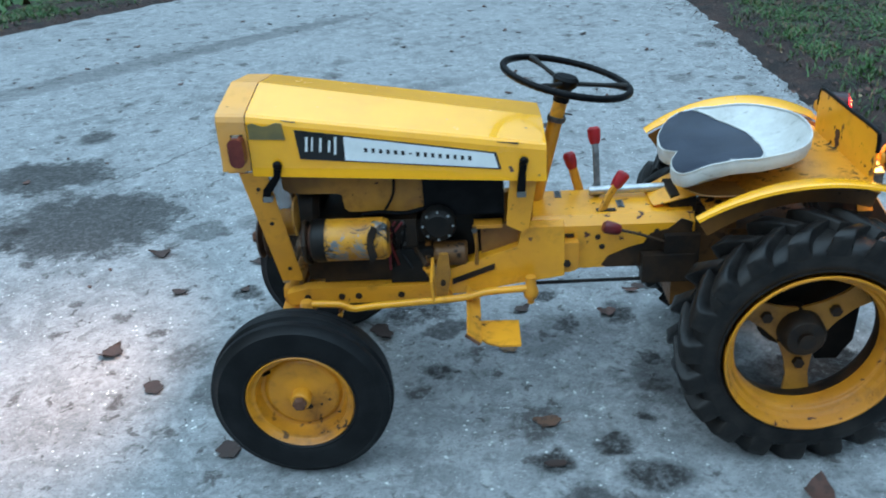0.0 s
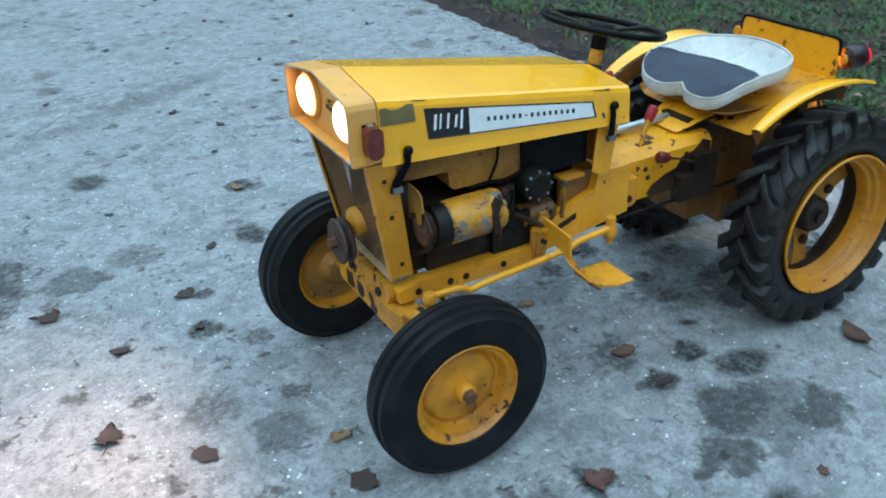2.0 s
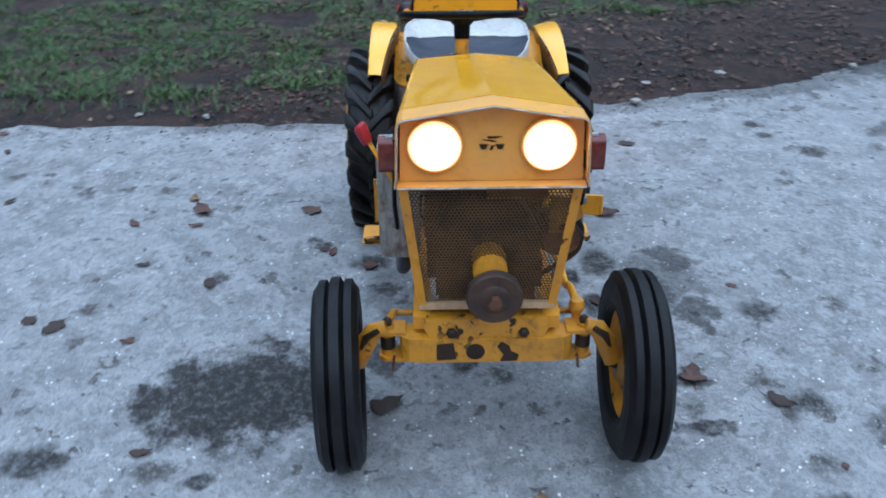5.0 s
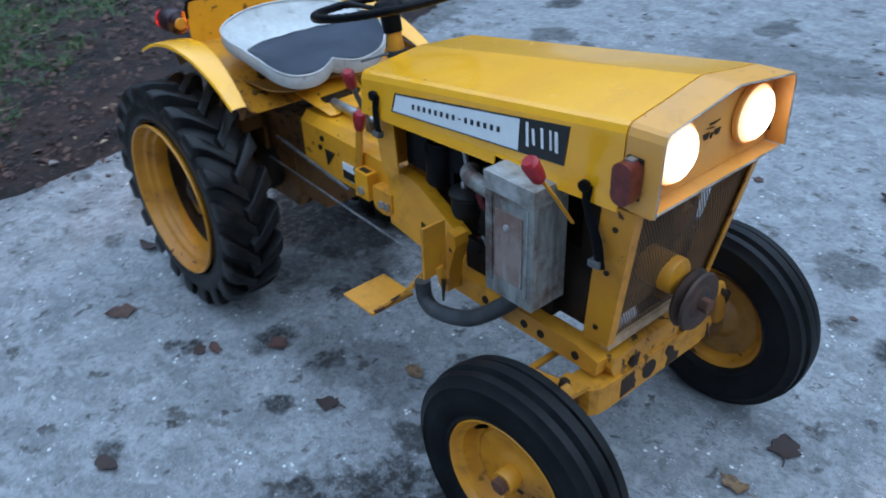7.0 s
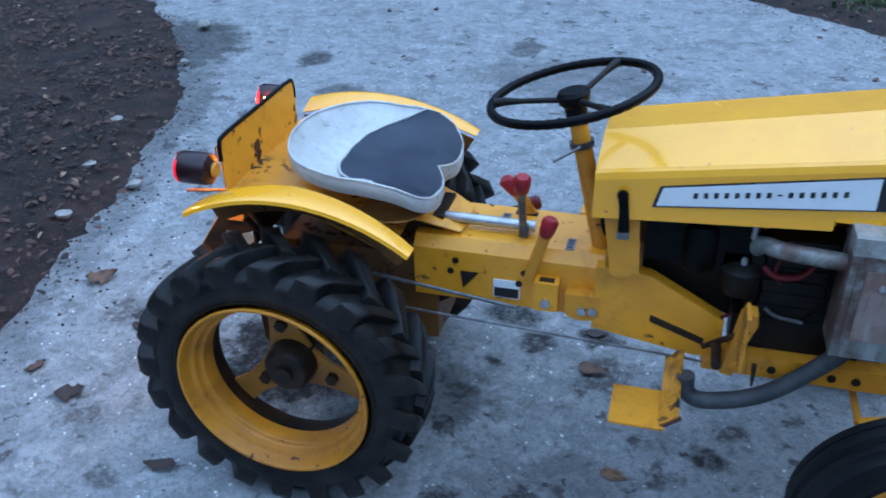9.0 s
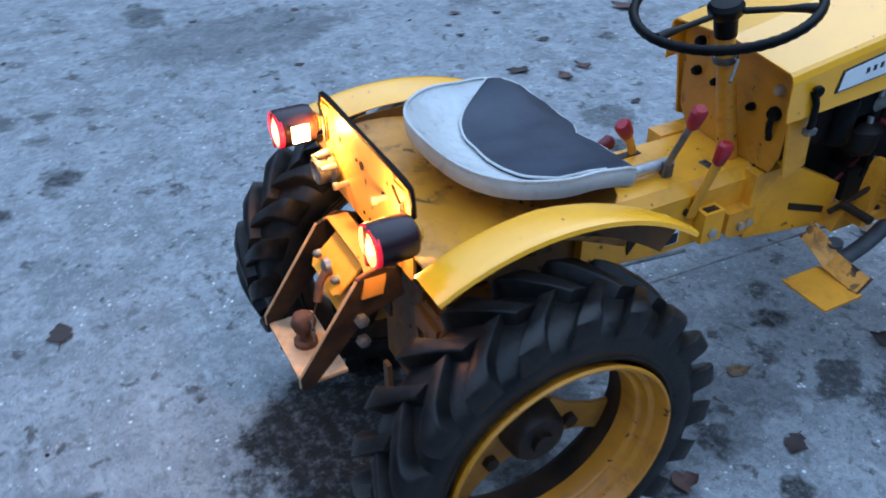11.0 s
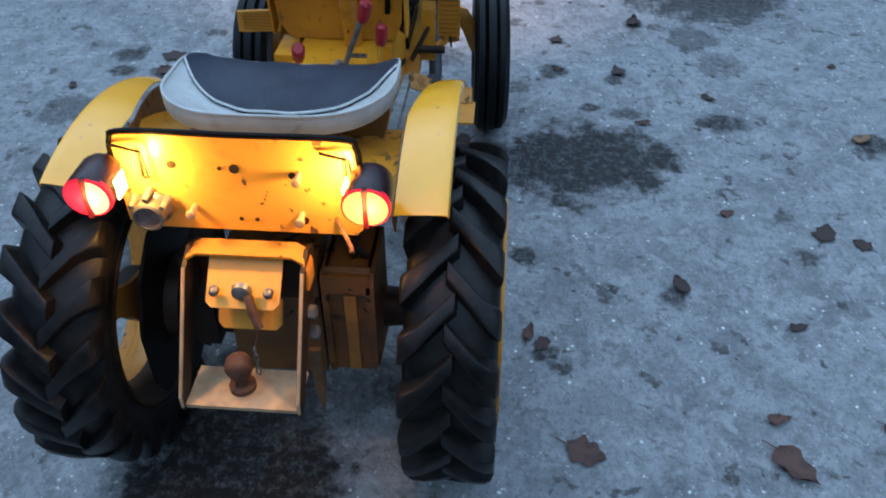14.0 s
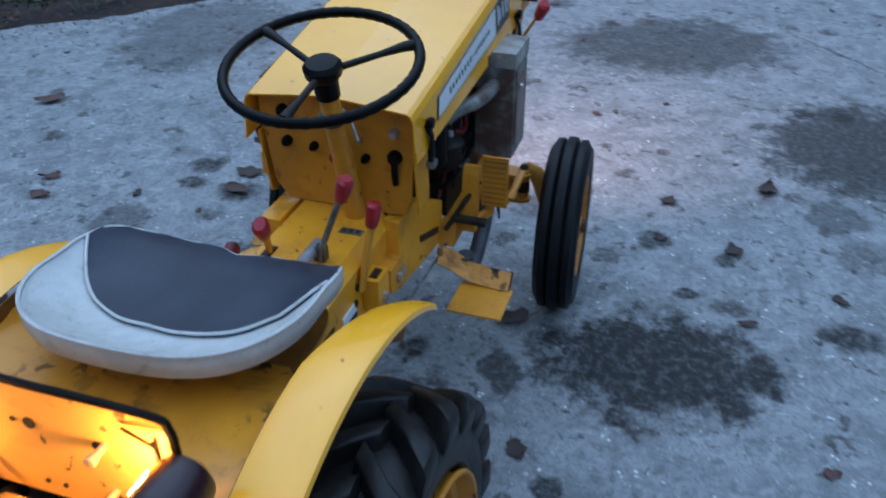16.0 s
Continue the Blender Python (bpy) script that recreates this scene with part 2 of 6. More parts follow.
def soften(bm, width, segments=2, geom=None):
    edges = [e for e in (geom or bm.edges) if len(e.link_faces) == 2 and e.calc_face_angle(0) > 0.35]
    bmesh.ops.bevel(bm, geom=edges, offset=width, segments=segments, affect="EDGES", profile=0.5, clamp_overlap=True)
    return bm


def add_box(bm, lo, hi):
    x, y, z = zip(lo, hi)
    v = [bm.verts.new((x[i & 1], y[i >> 1 & 1], z[i >> 2])) for i in range(8)]
    for f in ((0, 1, 3, 2), (4, 6, 7, 5), (0, 4, 5, 1), (2, 3, 7, 6), (0, 2, 6, 4), (1, 5, 7, 3)):
        bm.faces.new([v[i] for i in f])
    return bm


def box(lo, hi, bevel=0.0, segments=2):
    bm = add_box(bmesh.new(), lo, hi)
    return soften(bm, bevel, segments) if bevel else bm


def add_prism(bm, outline, axis, a, b):
    """An outline in a plane, pulled along an axis from a to b. outline: the two other coordinates in xyz order."""
    def place(p, h):
        q = list(p)
        q.insert("xyz".index(axis), h)
        return q
    rows = [[bm.verts.new(place(p, h)) for p in outline] for h in (a, b)]
    n = len(outline)
    bm.faces.new(rows[0])
    bm.faces.new(rows[1][::-1])
    for i in range(n):
        bm.faces.new((rows[0][i], rows[0][(i + 1) % n], rows[1][(i + 1) % n], rows[1][i]))
    return bm


def prism(outline, axis, a, b, bevel=0.0):
    bm = add_prism(bmesh.new(), outline, axis, a, b)
    return soften(bm, bevel) if bevel else bm


def add_tube(bm, points, radius, n=10, flat=1.0):
    """A round bar along points; radius one number or one for each point."""
    pts = [Vector(p) for p in points]
    radii = radius if isinstance(radius, (list, tuple)) else [radius] * len(pts)
    rows, side = [], None
    for i, p in enumerate(pts):
        d = (pts[min(i + 1, len(pts) - 1)] - pts[max(i - 1, 0)]).normalized()
        if side is None:
            side = d.cross(Vector((0, 0, 1)) if abs(d.z) < 0.9 else Vector((1, 0, 0))).normalized()
        side = (side - d * side.dot(d)).normalized()
        up = side.cross(d)
        rows.append([bm.verts.new(p + radii[i] * (math.cos(a) * side + flat * math.sin(a) * up)) for a in (math.tau * k / n for k in range(n))])
    for r, s in zip(rows, rows[1:]):
        for k in range(n):
            bm.faces.new((r[k], r[(k + 1) % n], s[(k + 1) % n], s[k]))
    bm.faces.new(rows[0][::-1])
    bm.faces.new(rows[-1])
    return bm


def tube(points, radius, n=10, flat=1.0):
    return add_tube(bmesh.new(), points, radius, n, flat)


def bend(points, steps=6):
    """A smooth line through points (Catmull-Rom)."""
    p = [Vector(q) for q in points]
    p = [2 * p[0] - p[1], *p, 2 * p[-1] - p[-2]]
    out = []
    for a, b, c, d in zip(p, p[1:], p[2:], p[3:]):
        for k in range(steps):
            t = k / steps
            out.append(0.5 * (2 * b + (c - a) * t + (2 * a - 5 * b + 4 * c - d) * t * t + (3 * b - a - 3 * c + d) * t ** 3))
    return out + [p[-2]]


def add_lathe(bm, profile, axis="y", n=48, at=(0, 0, 0), close=False):
    """Turns a profile of (radius, height) about an axis."""
    base = Vector(at)
    rows = []
    for r, h in profile:
        row = []
        for k in range(n):
            c, s = r * math.cos(math.tau * k / n), r * math.sin(math.tau * k / n)
            q = {"y": (c, h, s), "x": (h, c, s), "z": (c, s, h)}[axis]
            row.append(bm.verts.new(base + Vector(q)))
        rows.append(row)
    pairs = list(zip(rows, rows[1:])) + ([(rows[-1], rows[0])] if close else [])
    for a, b in pairs:
        for k in range(n):
            bm.faces.new((a[k], a[(k + 1) % n], b[(k + 1) % n], b[k]))
    if not close:
        for row, (r, h) in ((rows[0], profile[0]), (rows[-1], profile[-1])):
            if r > 1e-5:
                bm.faces.new(row)
    bmesh.ops.remove_doubles(bm, verts=bm.verts, dist=1e-6)
    return bm


def lathe(profile, axis="y", n=48, at=(0, 0, 0), close=False):
    return add_lathe(bmesh.new(), profile, axis, n, at, close)


def add_sheet(bm, rows, thick):
    """A sheet of metal through a grid of points, with its thickness below it."""
    grid = [[Vector(p) for p in row] for row in rows]
    ni, nj = len(grid), len(grid[0])
    def normal(i, j):
        u = grid[min(i + 1, ni - 1)][j] - grid[max(i - 1, 0)][j]
        v = grid[i][min(j + 1, nj - 1)] - grid[i][max(j - 1, 0)]
        return u.cross(v).normalized()
    top = [[bm.verts.new(grid[i][j]) for j in range(nj)] for i in range(ni)]
    low = [[bm.verts.new(grid[i][j] - normal(i, j) * thick) for j in range(nj)] for i in range(ni)]
    for i in range(ni - 1):
        for j in range(nj - 1):
            bm.faces.new((top[i][j], top[i + 1][j], top[i + 1][j + 1], top[i][j + 1]))
            bm.faces.new((low[i][j], low[i][j + 1], low[i + 1][j + 1], low[i + 1][j]))
    for i in range(ni - 1):
        for j in (0, nj - 1):
            bm.faces.new((top[i][j], top[i + 1][j], low[i + 1][j], low[i][j]))
    for j in range(nj - 1):
        for i in (0, ni - 1):
            bm.faces.new((top[i][j], top[i][j + 1], low[i][j + 1], low[i][j]))
    return bm


def sheet(rows, thick):
    return add_sheet(bmesh.new(), rows, thick)


# ---- ground ----
def verge_depth(x, y):
    """How far (m) a place lies inside the soil that borders the drive."""
    n = 0.05 * noise.noise((x * 3.1, y * 3.1, 0)) + 0.05 * noise.noise((x * 8, y * 8, 3)) + 0.03 * noise.noise((x * 19, y * 19, 6))
    line = [(-400, -0.9), (-0.5, -0.89), (0.5, -1.08), (1.7, -1.42), (2.45, -1.9), (3.2, -2.6), (400, -330)]
    for (y0, x0), (y1, x1) in zip(line, line[1:]):
        if y0 <= y <= y1:
            west = x0 + (x1 - x0) * (y - y0) / (y1 - y0) - x
    north_east = (x - 1.3) * 0.68 + (y - 3.4) * 0.73
    south_east = x * 0.73 - y * 0.68 - 6.3
    return max(west, north_east, south_east) + n


def ground_material():
    m = Nodes("worn_concrete")
    base = m.mix(m.ramp(m.noise(1.7, 6, 0.6), 0.3, 0.7), (0.15, 0.155, 0.158), (0.24, 0.246, 0.252))
    base = m.mix(m.ramp(m.noise(9, 8, 0.72), 0.35, 0.68), base, (0.325, 0.33, 0.336))
    base = m.mix(m.ramp(m.noise(60, 5, 0.7), 0.5, 0.72, 0.0, 0.75), base, (0.085, 0.085, 0.087))
    grain = m.noise(120, 4, 0.8)
    base = m.mix(m.ramp(grain, 0.5, 0.36, 0.0, 0.55), base, (0.07, 0.072, 0.074))
    base = m.mix(m.ramp(grain, 0.54, 0.68, 0.0, 0.45), base, (0.4, 0.4, 0.395))
    chips = m.voronoi(52)
    pick = m.ramp(m.noise(21, 4), 0.54, 0.62)
    base = m.mix(m.math("MULTIPLY", m.ramp(chips, 0.24, 0.16), pick), base, (0.7, 0.7, 0.68))
    chips = m.voronoi(118)
    base = m.mix(m.math("MULTIPLY", m.ramp(chips, 0.24, 0.1), m.ramp(m.noise(33, 3), 0.53, 0.58)), base, (0.56, 0.56, 0.55))
    mottle = m.math("MULTIPLY", m.ramp(m.noise(30, 5, 0.62, distort=0.8), 0.53, 0.63), m.ramp(m.noise(4.5, 4), 0.36, 0.6, 0.25, 1.0))
    base = m.mix(m.math("MULTIPLY", mottle, 0.55), base, (0.1, 0.098, 0.095))
    base = m.mix(m.ramp(m.noise(17, 5, 0.6, distort=0.5), 0.56, 0.68, 0.0, 0.5), base, (0.4, 0.405, 0.405))
    pits = m.math("MULTIPLY", m.ramp(m.noise(26, 6, 0.75), 0.575, 0.655), m.ramp(m.noise(3.3, 3), 0.44, 0.6))
    base = m.mix(m.math("MULTIPLY", pits, 0.7), base, (0.06, 0.055, 0.05))
    blot_at = m.n.new("ShaderNodeVectorMath")
    blot_at.operation = "MULTIPLY_ADD"
    wob = m.n.new("ShaderNodeTexNoise")
    wob.inputs["Scale"].default_value, wob.inputs["Detail"].default_value = 24.0, 5.0
    m.l.new(m.coord, wob.inputs["Vector"])
    m.l.new(wob.outputs["Color"], blot_at.inputs[0])
    blot_at.inputs[1].default_value = (0.13, 0.13, 0.0)
    m.l.new(m.coord, blot_at.inputs[2])
    for scale, size, chance, depth in ((3.1, 0.24, 0.78, 0.8), (6.3, 0.22, 0.62, 0.85), (15.0, 0.22, 0.55, 0.8)):
        v = m.n.new("ShaderNodeTexVoronoi")
        v.inputs["Scale"].default_value = scale
        v.voronoi_dimensions = "2D"
        m.l.new(blot_at.outputs[0], v.inputs["Vector"])
        parts_of = m.n.new("ShaderNodeSeparateColor")
        m.l.new(v.outputs["Color"], parts_of.inputs[0])
        pick2 = m.ramp(parts_of.outputs[0], chance, chance + 0.25)
        wide = m.ramp(parts_of.outputs[1], 0.0, 1.0, size * 0.3, size * 1.25)
        near = m.math("DIVIDE", v.outputs["Distance"], wide)
        spot = m.math("MULTIPLY", m.ramp(near, 1.1, 0.5), pick2)
        torn = m.ramp(m.noise(48, 6, 0.75), 0.36, 0.56, 0.2, 1.0)
        base = m.mix(m.math("MULTIPLY", m.math("MULTIPLY", spot, depth), torn), base, (0.036, 0.031, 0.028))
    # oil, damp and painted shade under the tractor, each with a place of its own
    warp = m.n.new("ShaderNodeVectorMath")
    warp.operation = "MULTIPLY_ADD"
    cloud = m.n.new("ShaderNodeTexNoise")
    cloud.inputs["Scale"].default_value, cloud.inputs["Detail"].default_value = 9.0, 7.0
    m.l.new(m.coord, cloud.inputs["Vector"])
    m.l.new(cloud.outputs["Color"], warp.inputs[0])
    warp.inputs[1].default_value = (0.22, 0.22, 0)
    m.l.new(m.coord, warp.inputs[2])
    ragged = m.math("MULTIPLY", m.math("SUBTRACT", m.noise(13, 10, 0.8), 0.5), 1.9)
    frayed = m.n.new("ShaderNodeVectorMath")
    frayed.operation = "MULTIPLY_ADD"
    m.l.new(wob.outputs["Color"], frayed.inputs[0])
    frayed.inputs[1].default_value = (0.07, 0.07, 0)
    m.l.new(m.coord, frayed.inputs[2])
    total = None
    for x, y, rx, ry in SPOTS + MORE_SPOTS:
        mp = m.n.new("ShaderNodeMapping")
        mp.vector_type = "TEXTURE"
        mp.inputs["Location"].default_value = (x + 0.035, y + 0.035, 0)
        mp.inputs["Scale"].default_value = (rx, ry, 1)
        m.l.new(frayed.outputs[0], mp.inputs[0])
        ln = m.n.new("ShaderNodeVectorMath")
        ln.operation = "LENGTH"
        m.l.new(mp.outputs[0], ln.inputs[0])
        one = m.ramp(ln.outputs["Value"], 1.3, 0.62, 0.0, 0.95)
        total = one if total is None else m.math("MAXIMUM", total, one)
    total = m.math("MULTIPLY", total, m.ramp(m.noise(34, 8, 0.8), 0.36, 0.56, 0.5, 1.0))
    for x, y, rx, ry, turned in CRACKS:
        mp = m.n.new("ShaderNodeMapping")
        mp.vector_type = "TEXTURE"
        mp.inputs["Location"].default_value = (x + 0.035, y + 0.035, 0)
        mp.inputs["Rotation"].default_value = (0, 0, radians(turned))
        mp.inputs["Scale"].default_value = (rx, ry, 1)
        m.l.new(frayed.outputs[0], mp.inputs[0])
        ln = m.n.new("ShaderNodeVectorMath")
        ln.operation = "LENGTH"
        m.l.new(mp.outputs[0], ln.inputs[0])
        total = m.math("MAXIMUM", total, m.ramp(ln.outputs["Value"], 1.1, 0.8, 0.0, 0.6))
    for x, y, rx, ry, depth, *turn in STAINS_AND_SHADE:
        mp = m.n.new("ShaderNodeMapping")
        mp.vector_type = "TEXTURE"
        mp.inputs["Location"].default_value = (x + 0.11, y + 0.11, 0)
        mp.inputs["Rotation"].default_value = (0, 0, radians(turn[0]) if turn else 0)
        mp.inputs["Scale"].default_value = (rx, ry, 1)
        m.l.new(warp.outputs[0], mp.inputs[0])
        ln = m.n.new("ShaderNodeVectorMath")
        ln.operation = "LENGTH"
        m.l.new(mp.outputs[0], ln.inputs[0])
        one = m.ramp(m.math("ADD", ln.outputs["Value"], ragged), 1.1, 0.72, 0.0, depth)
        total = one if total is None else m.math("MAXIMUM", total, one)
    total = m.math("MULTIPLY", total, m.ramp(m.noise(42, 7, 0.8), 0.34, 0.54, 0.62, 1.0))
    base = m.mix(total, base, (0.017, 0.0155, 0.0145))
    m.bump(m.math("ADD", m.noise(70, 6, 0.7), m.math("MULTIPLY", m.noise(8, 3), 0.8)), 0.5, 0.006)
    return m.done(base, m.ramp(total, 0.0, 1.0, 0.8, 0.68), Specular_IOR_Level=m.ramp(total, 0.0, 1.0, 0.35, 0.18))


# wide dark patches: x, y, half sizes, depth, turn
OIL = (
    (0.93, -0.57, 0.19, 0.27, 0.95, 10), (0.79, -0.26, 0.1, 0.06, 0.8), (0.43, 0.54, 0.17, 0.14, 0.55, -20), (0.3, 0.62, 0.08, 0.08, 0.75), (0.6, 0.61, 0.075, 0.07, 0.75),
    (0.47, 0.5, 0.1, 0.09, 0.8), (2.22, -1.1, 0.4, 0.33, 0.85), (2.62, -1.6, 0.34, 0.2, 0.85), (1.72, -0.98, 0.12, 0.08, 0.6), (3.05, -0.39, 0.5, 0.36, 0.7, -70),
)
# damp stains; those between the rear wheels also paint in the tractor's shade
DAMP_AND_SHADE = (
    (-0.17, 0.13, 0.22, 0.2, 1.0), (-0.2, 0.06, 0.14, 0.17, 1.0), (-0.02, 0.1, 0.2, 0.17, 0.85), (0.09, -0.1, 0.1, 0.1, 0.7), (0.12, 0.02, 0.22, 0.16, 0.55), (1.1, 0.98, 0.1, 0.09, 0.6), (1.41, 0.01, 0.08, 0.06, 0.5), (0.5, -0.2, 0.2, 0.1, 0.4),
    (2.6, 1.6, 0.5, 0.35, 0.5), (0.2, 2.2, 0.5, 0.25, 0.4), (-0.74, 1.83, 0.11, 0.13, 0.6), (-0.06, 2.56, 0.09, 0.12, 0.6),
)
STREAKS = (
    (2.6, -3.8, 1.7, 0.13, 0.45, 41), (3.2, -3.1, 1.2, 0.08, 0.35, 44), (1.2, -2.6, 0.7, 0.1, 0.3, 30), (-0.92, -0.7, 0.1, 0.6, 0.3, 3), (-1.06, 0.5, 0.12, 0.75, 0.3, 10),
    (-1.36, 1.5, 0.16, 0.6, 0.5, 16), (-1.75, 2.3, 0.3, 0.45, 0.75, 30),
)
STAINS_AND_SHADE = OIL + DAMP_AND_SHADE + STREAKS
# hairline cracks: x, y, half length, half width, turn
CRACKS = ((2.1, -1.74, 0.42, 0.007, 57), (3.15, -1.05, 0.4, 0.008, 41), (1.62, -2.5, 0.3, 0.006, 50))
# small dark spots where leaves have lain
SPOTS = (
    (0.54, 0.34, 0.052, 0.045), (0.39, 0.28, 0.05, 0.045), (0.32, 0.39, 0.085, 0.05), (0.15, -0.49, 0.022, 0.022), (0.24, -0.06, 0.035, 0.03), (0.38, -0.75, 0.04, 0.035),
    (0.185, -0.46, 0.024, 0.02), (0.3, -0.3, 0.045, 0.06), (0.45, -0.24, 0.04, 0.06), (0.735, -0.5, 0.034, 0.034), (0.5, -0.41, 0.034, 0.03), (0.595, 0.79, 0.055, 0.05),
    (0.82, -0.03, 0.05, 0.035), (0.9, 0.52, 0.03, 0.065), (0.99, 0.78, 0.045, 0.05), (1.07, 0.51, 0.025, 0.07), (1.07, -1.39, 0.055, 0.05),
)
MORE_SPOTS = (
    (1.155, -0.985, 0.055, 0.075), (1.22, -0.61, 0.02, 0.036), (1.4, -0.69, 0.035, 0.025), (1.45, -0.5, 0.05, 0.045), (1.46, 0.9, 0.05, 0.055), (1.35, 0.88, 0.04, 0.045),
    (1.68, -0.52, 0.03, 0.03), (1.56, -1.74, 0.07, 0.08), (2.58, -2.11, 0.09, 0.1), (-0.85, 1.25, 0.04, 0.04), (-1.02, 2.22, 0.08, 0.1), (-0.66, 0.16, 0.02, 0.035),
    (-0.72, 1.25, 0.035, 0.04), (-0.54, 1.38, 0.06, 0.045), (0.3, 0.19, 0.02, 0.02), (1.34, 0.72, 0.06, 0.07), (0.07, -0.14, 0.045, 0.04),
)
ground = thing("ground", "weathered grey concrete drive with damp oil stains and painted shade", "ground")
ground["kind"] = "structure"
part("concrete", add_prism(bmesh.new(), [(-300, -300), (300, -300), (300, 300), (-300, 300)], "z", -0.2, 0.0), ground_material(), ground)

soil_m = Nodes("damp_soil")
soil_c = soil_m.mix(soil_m.ramp(soil_m.noise(7, 6), 0.35, 0.65), (0.008, 0.005, 0.0042), (0.038, 0.019, 0.014))
soil_c = soil_m.mix(soil_m.ramp(soil_m.noise(90, 5), 0.58, 0.68), soil_c, (0.085, 0.05, 0.032))
soil_m.bump(soil_m.noise(50, 6, 0.75), 0.9, 0.02)
SOIL = soil_m.done(soil_c, 0.9)


def build_verge():
    xs = np.concatenate((np.arange(-60, -14, 4.0), np.arange(-14, -5.2, 0.2), np.arange(-5.2, 5.6, 0.06), np.arange(5.6, 14, 0.2), np.arange(14, 60, 4.0)))
    ys = np.concatenate((np.arange(-60, -15, 4.0), np.arange(-15, -7.0, 0.2), np.arange(-7.0, 5.2, 0.06), np.arange(5.2, 14, 0.2), np.arange(14, 60, 4.0)))
    depth = np.array([[verge_depth(x, y) for y in ys] for x in xs])
    keep = depth > -0.13
    index, verts, faces = {}, [], []
    def vertex(i, j):
        if (i, j) not in index:
            d = depth[i, j]
            lump = 0.5 + 0.5 * noise.noise((xs[i] * 6, ys[j] * 6, 1))
            z = -0.012 + 0.03 * min(max((d + 0.1) / 0.3, 0), 1) + 0.035 * lump * min(max(d / 0.5, 0), 1)
            index[i, j] = len(verts)
            verts.append((xs[i], ys[j], z))
        return index[i, j]
    for i in range(len(xs) - 1):
        for j in range(len(ys) - 1):
            if keep[i : i + 2, j : j + 2].all():
                faces.append((vertex(i, j), vertex(i + 1, j), vertex(i + 1, j + 1), vertex(i, j + 1)))
    me = bpy.data.meshes.new("soil")
    me.from_pydata(verts, [], faces)
    me.materials.append(SOIL)
    me.polygons.foreach_set("use_smooth", [True] * len(faces))
    ob = new("verge", me)
    return tagged(ob, "dark damp soil bank beside the concrete drive", "soil", kind="structure")


build_verge()

grass_m = Nodes("grass")
info = grass_m.n.new("ShaderNodeNewGeometry").outputs["Random Per Island"]
gc = grass_m.mix(info, (0.024, 0.07, 0.012), (0.075, 0.15, 0.03))
gc = grass_m.mix(grass_m.ramp(info, 0.9, 0.93), gc, (0.15, 0.1, 0.04))
GRASS = grass_m.done(gc, 0.55)


def build_grass():
    rng = random.Random(4)
    verts, faces = [], []
    made = 0
    while made < 150000:
        x, y = rng.uniform(-4.4, 4.6), rng.uniform(-6.6, 4.8)
        d = verge_depth(x, y)
        if noise.noise((x * 5, y * 5, 15)) < -0.25 and rng.random() < 0.8:
            continue
        want = 0.32 + 0.14 * noise.noise((x * 2, y * 2, 5))
        if x < 0 and y > -0.5:
            want += min(1.1, (y + 0.5) * 1.1)
        if d < want - 0.18 or (d < want and rng.random() < 0.85) or noise.noise((x * 1.7, y * 1.7, 9)) < -0.35:
            continue
        made += 1
        clump = 0.5 + 0.5 * noise.noise((x * 4, y * 4, 7))
        h, w, a, lean = rng.uniform(0.015, 0.055) * (0.4 + 1.2 * clump), rng.uniform(0.002, 0.0048), rng.uniform(0, math.tau), rng.uniform(0.015, 0.06)
        c, s = math.cos(a), math.sin(a)
        n = len(verts)
        for k, f in ((0, 1.0), (0.55, 0.8)):
            ox, oy = x + c * lean * k * k, y + s * lean * k * k
            verts += [(ox - s * w * f, oy + c * w * f, 0.02 + h * k), (ox + s * w * f, oy - c * w * f, 0.02 + h * k)]
        verts.append((x + c * lean, y + s * lean, 0.02 + h * 0.95))
        faces += [(n, n + 1, n + 3, n + 2), (n + 2, n + 3, n + 4)]
    # longer, thinner-sown blades out past the near bank
    while made < 195000:
        x, y = rng.uniform(-11, 11), rng.uniform(-13, 11)
        if (-4.4 < x < 4.6 and -6.6 < y < 4.8) or verge_depth(x, y) < 0.4:
            continue
        made += 1
        h, w, a, lean = rng.uniform(0.08, 0.17), rng.uniform(0.015, 0.04), rng.uniform(0, math.tau), rng.uniform(0.06, 0.2)
        c, s = math.cos(a), math.sin(a)
        n = len(verts)
        verts += [(x - s * w, y + c * w, 0.02), (x + s * w, y - c * w, 0.02), (x + c * lean, y + s * lean, 0.02 + h)]
        faces.append((n, n + 1, n + 2))
    me = bpy.data.meshes.new("grass")
    me.from_pydata(verts, [], faces)
    me.materials.append(GRASS)
    return tagged(new("grass", me), "short green grass on the soil bank", "grass", kind="stuff")


build_grass()


# ---- fallen leaves ----
leaf_m = Nodes("dry_leaf")
pickv = leaf_m.n.new("ShaderNodeObjectInfo").outputs["Random"]
lc = leaf_m.mix(leaf_m.ramp(pickv, 0.25, 0.55), (0.035, 0.02, 0.016), (0.09, 0.042, 0.03))
lc = leaf_m.mix(leaf_m.ramp(pickv, 0.9, 0.97), lc, (0.2, 0.125, 0.06))
lc = leaf_m.mix(leaf_m.ramp(leaf_m.noise(90, 4), 0.45, 0.65, 0.0, 0.6), lc, (0.03, 0.02, 0.015))
leaf_m.bump(leaf_m.noise(160, 3), 0.4, 0.002)
LEAF = leaf_m.done(lc, 0.7)
litter_m = Nodes("leaf_litter")
isl = litter_m.n.new("ShaderNodeNewGeometry").outputs["Random Per Island"]
tc = litter_m.mix(litter_m.ramp(isl, 0.1, 0.6), (0.018, 0.008, 0.006), (0.075, 0.034, 0.022))
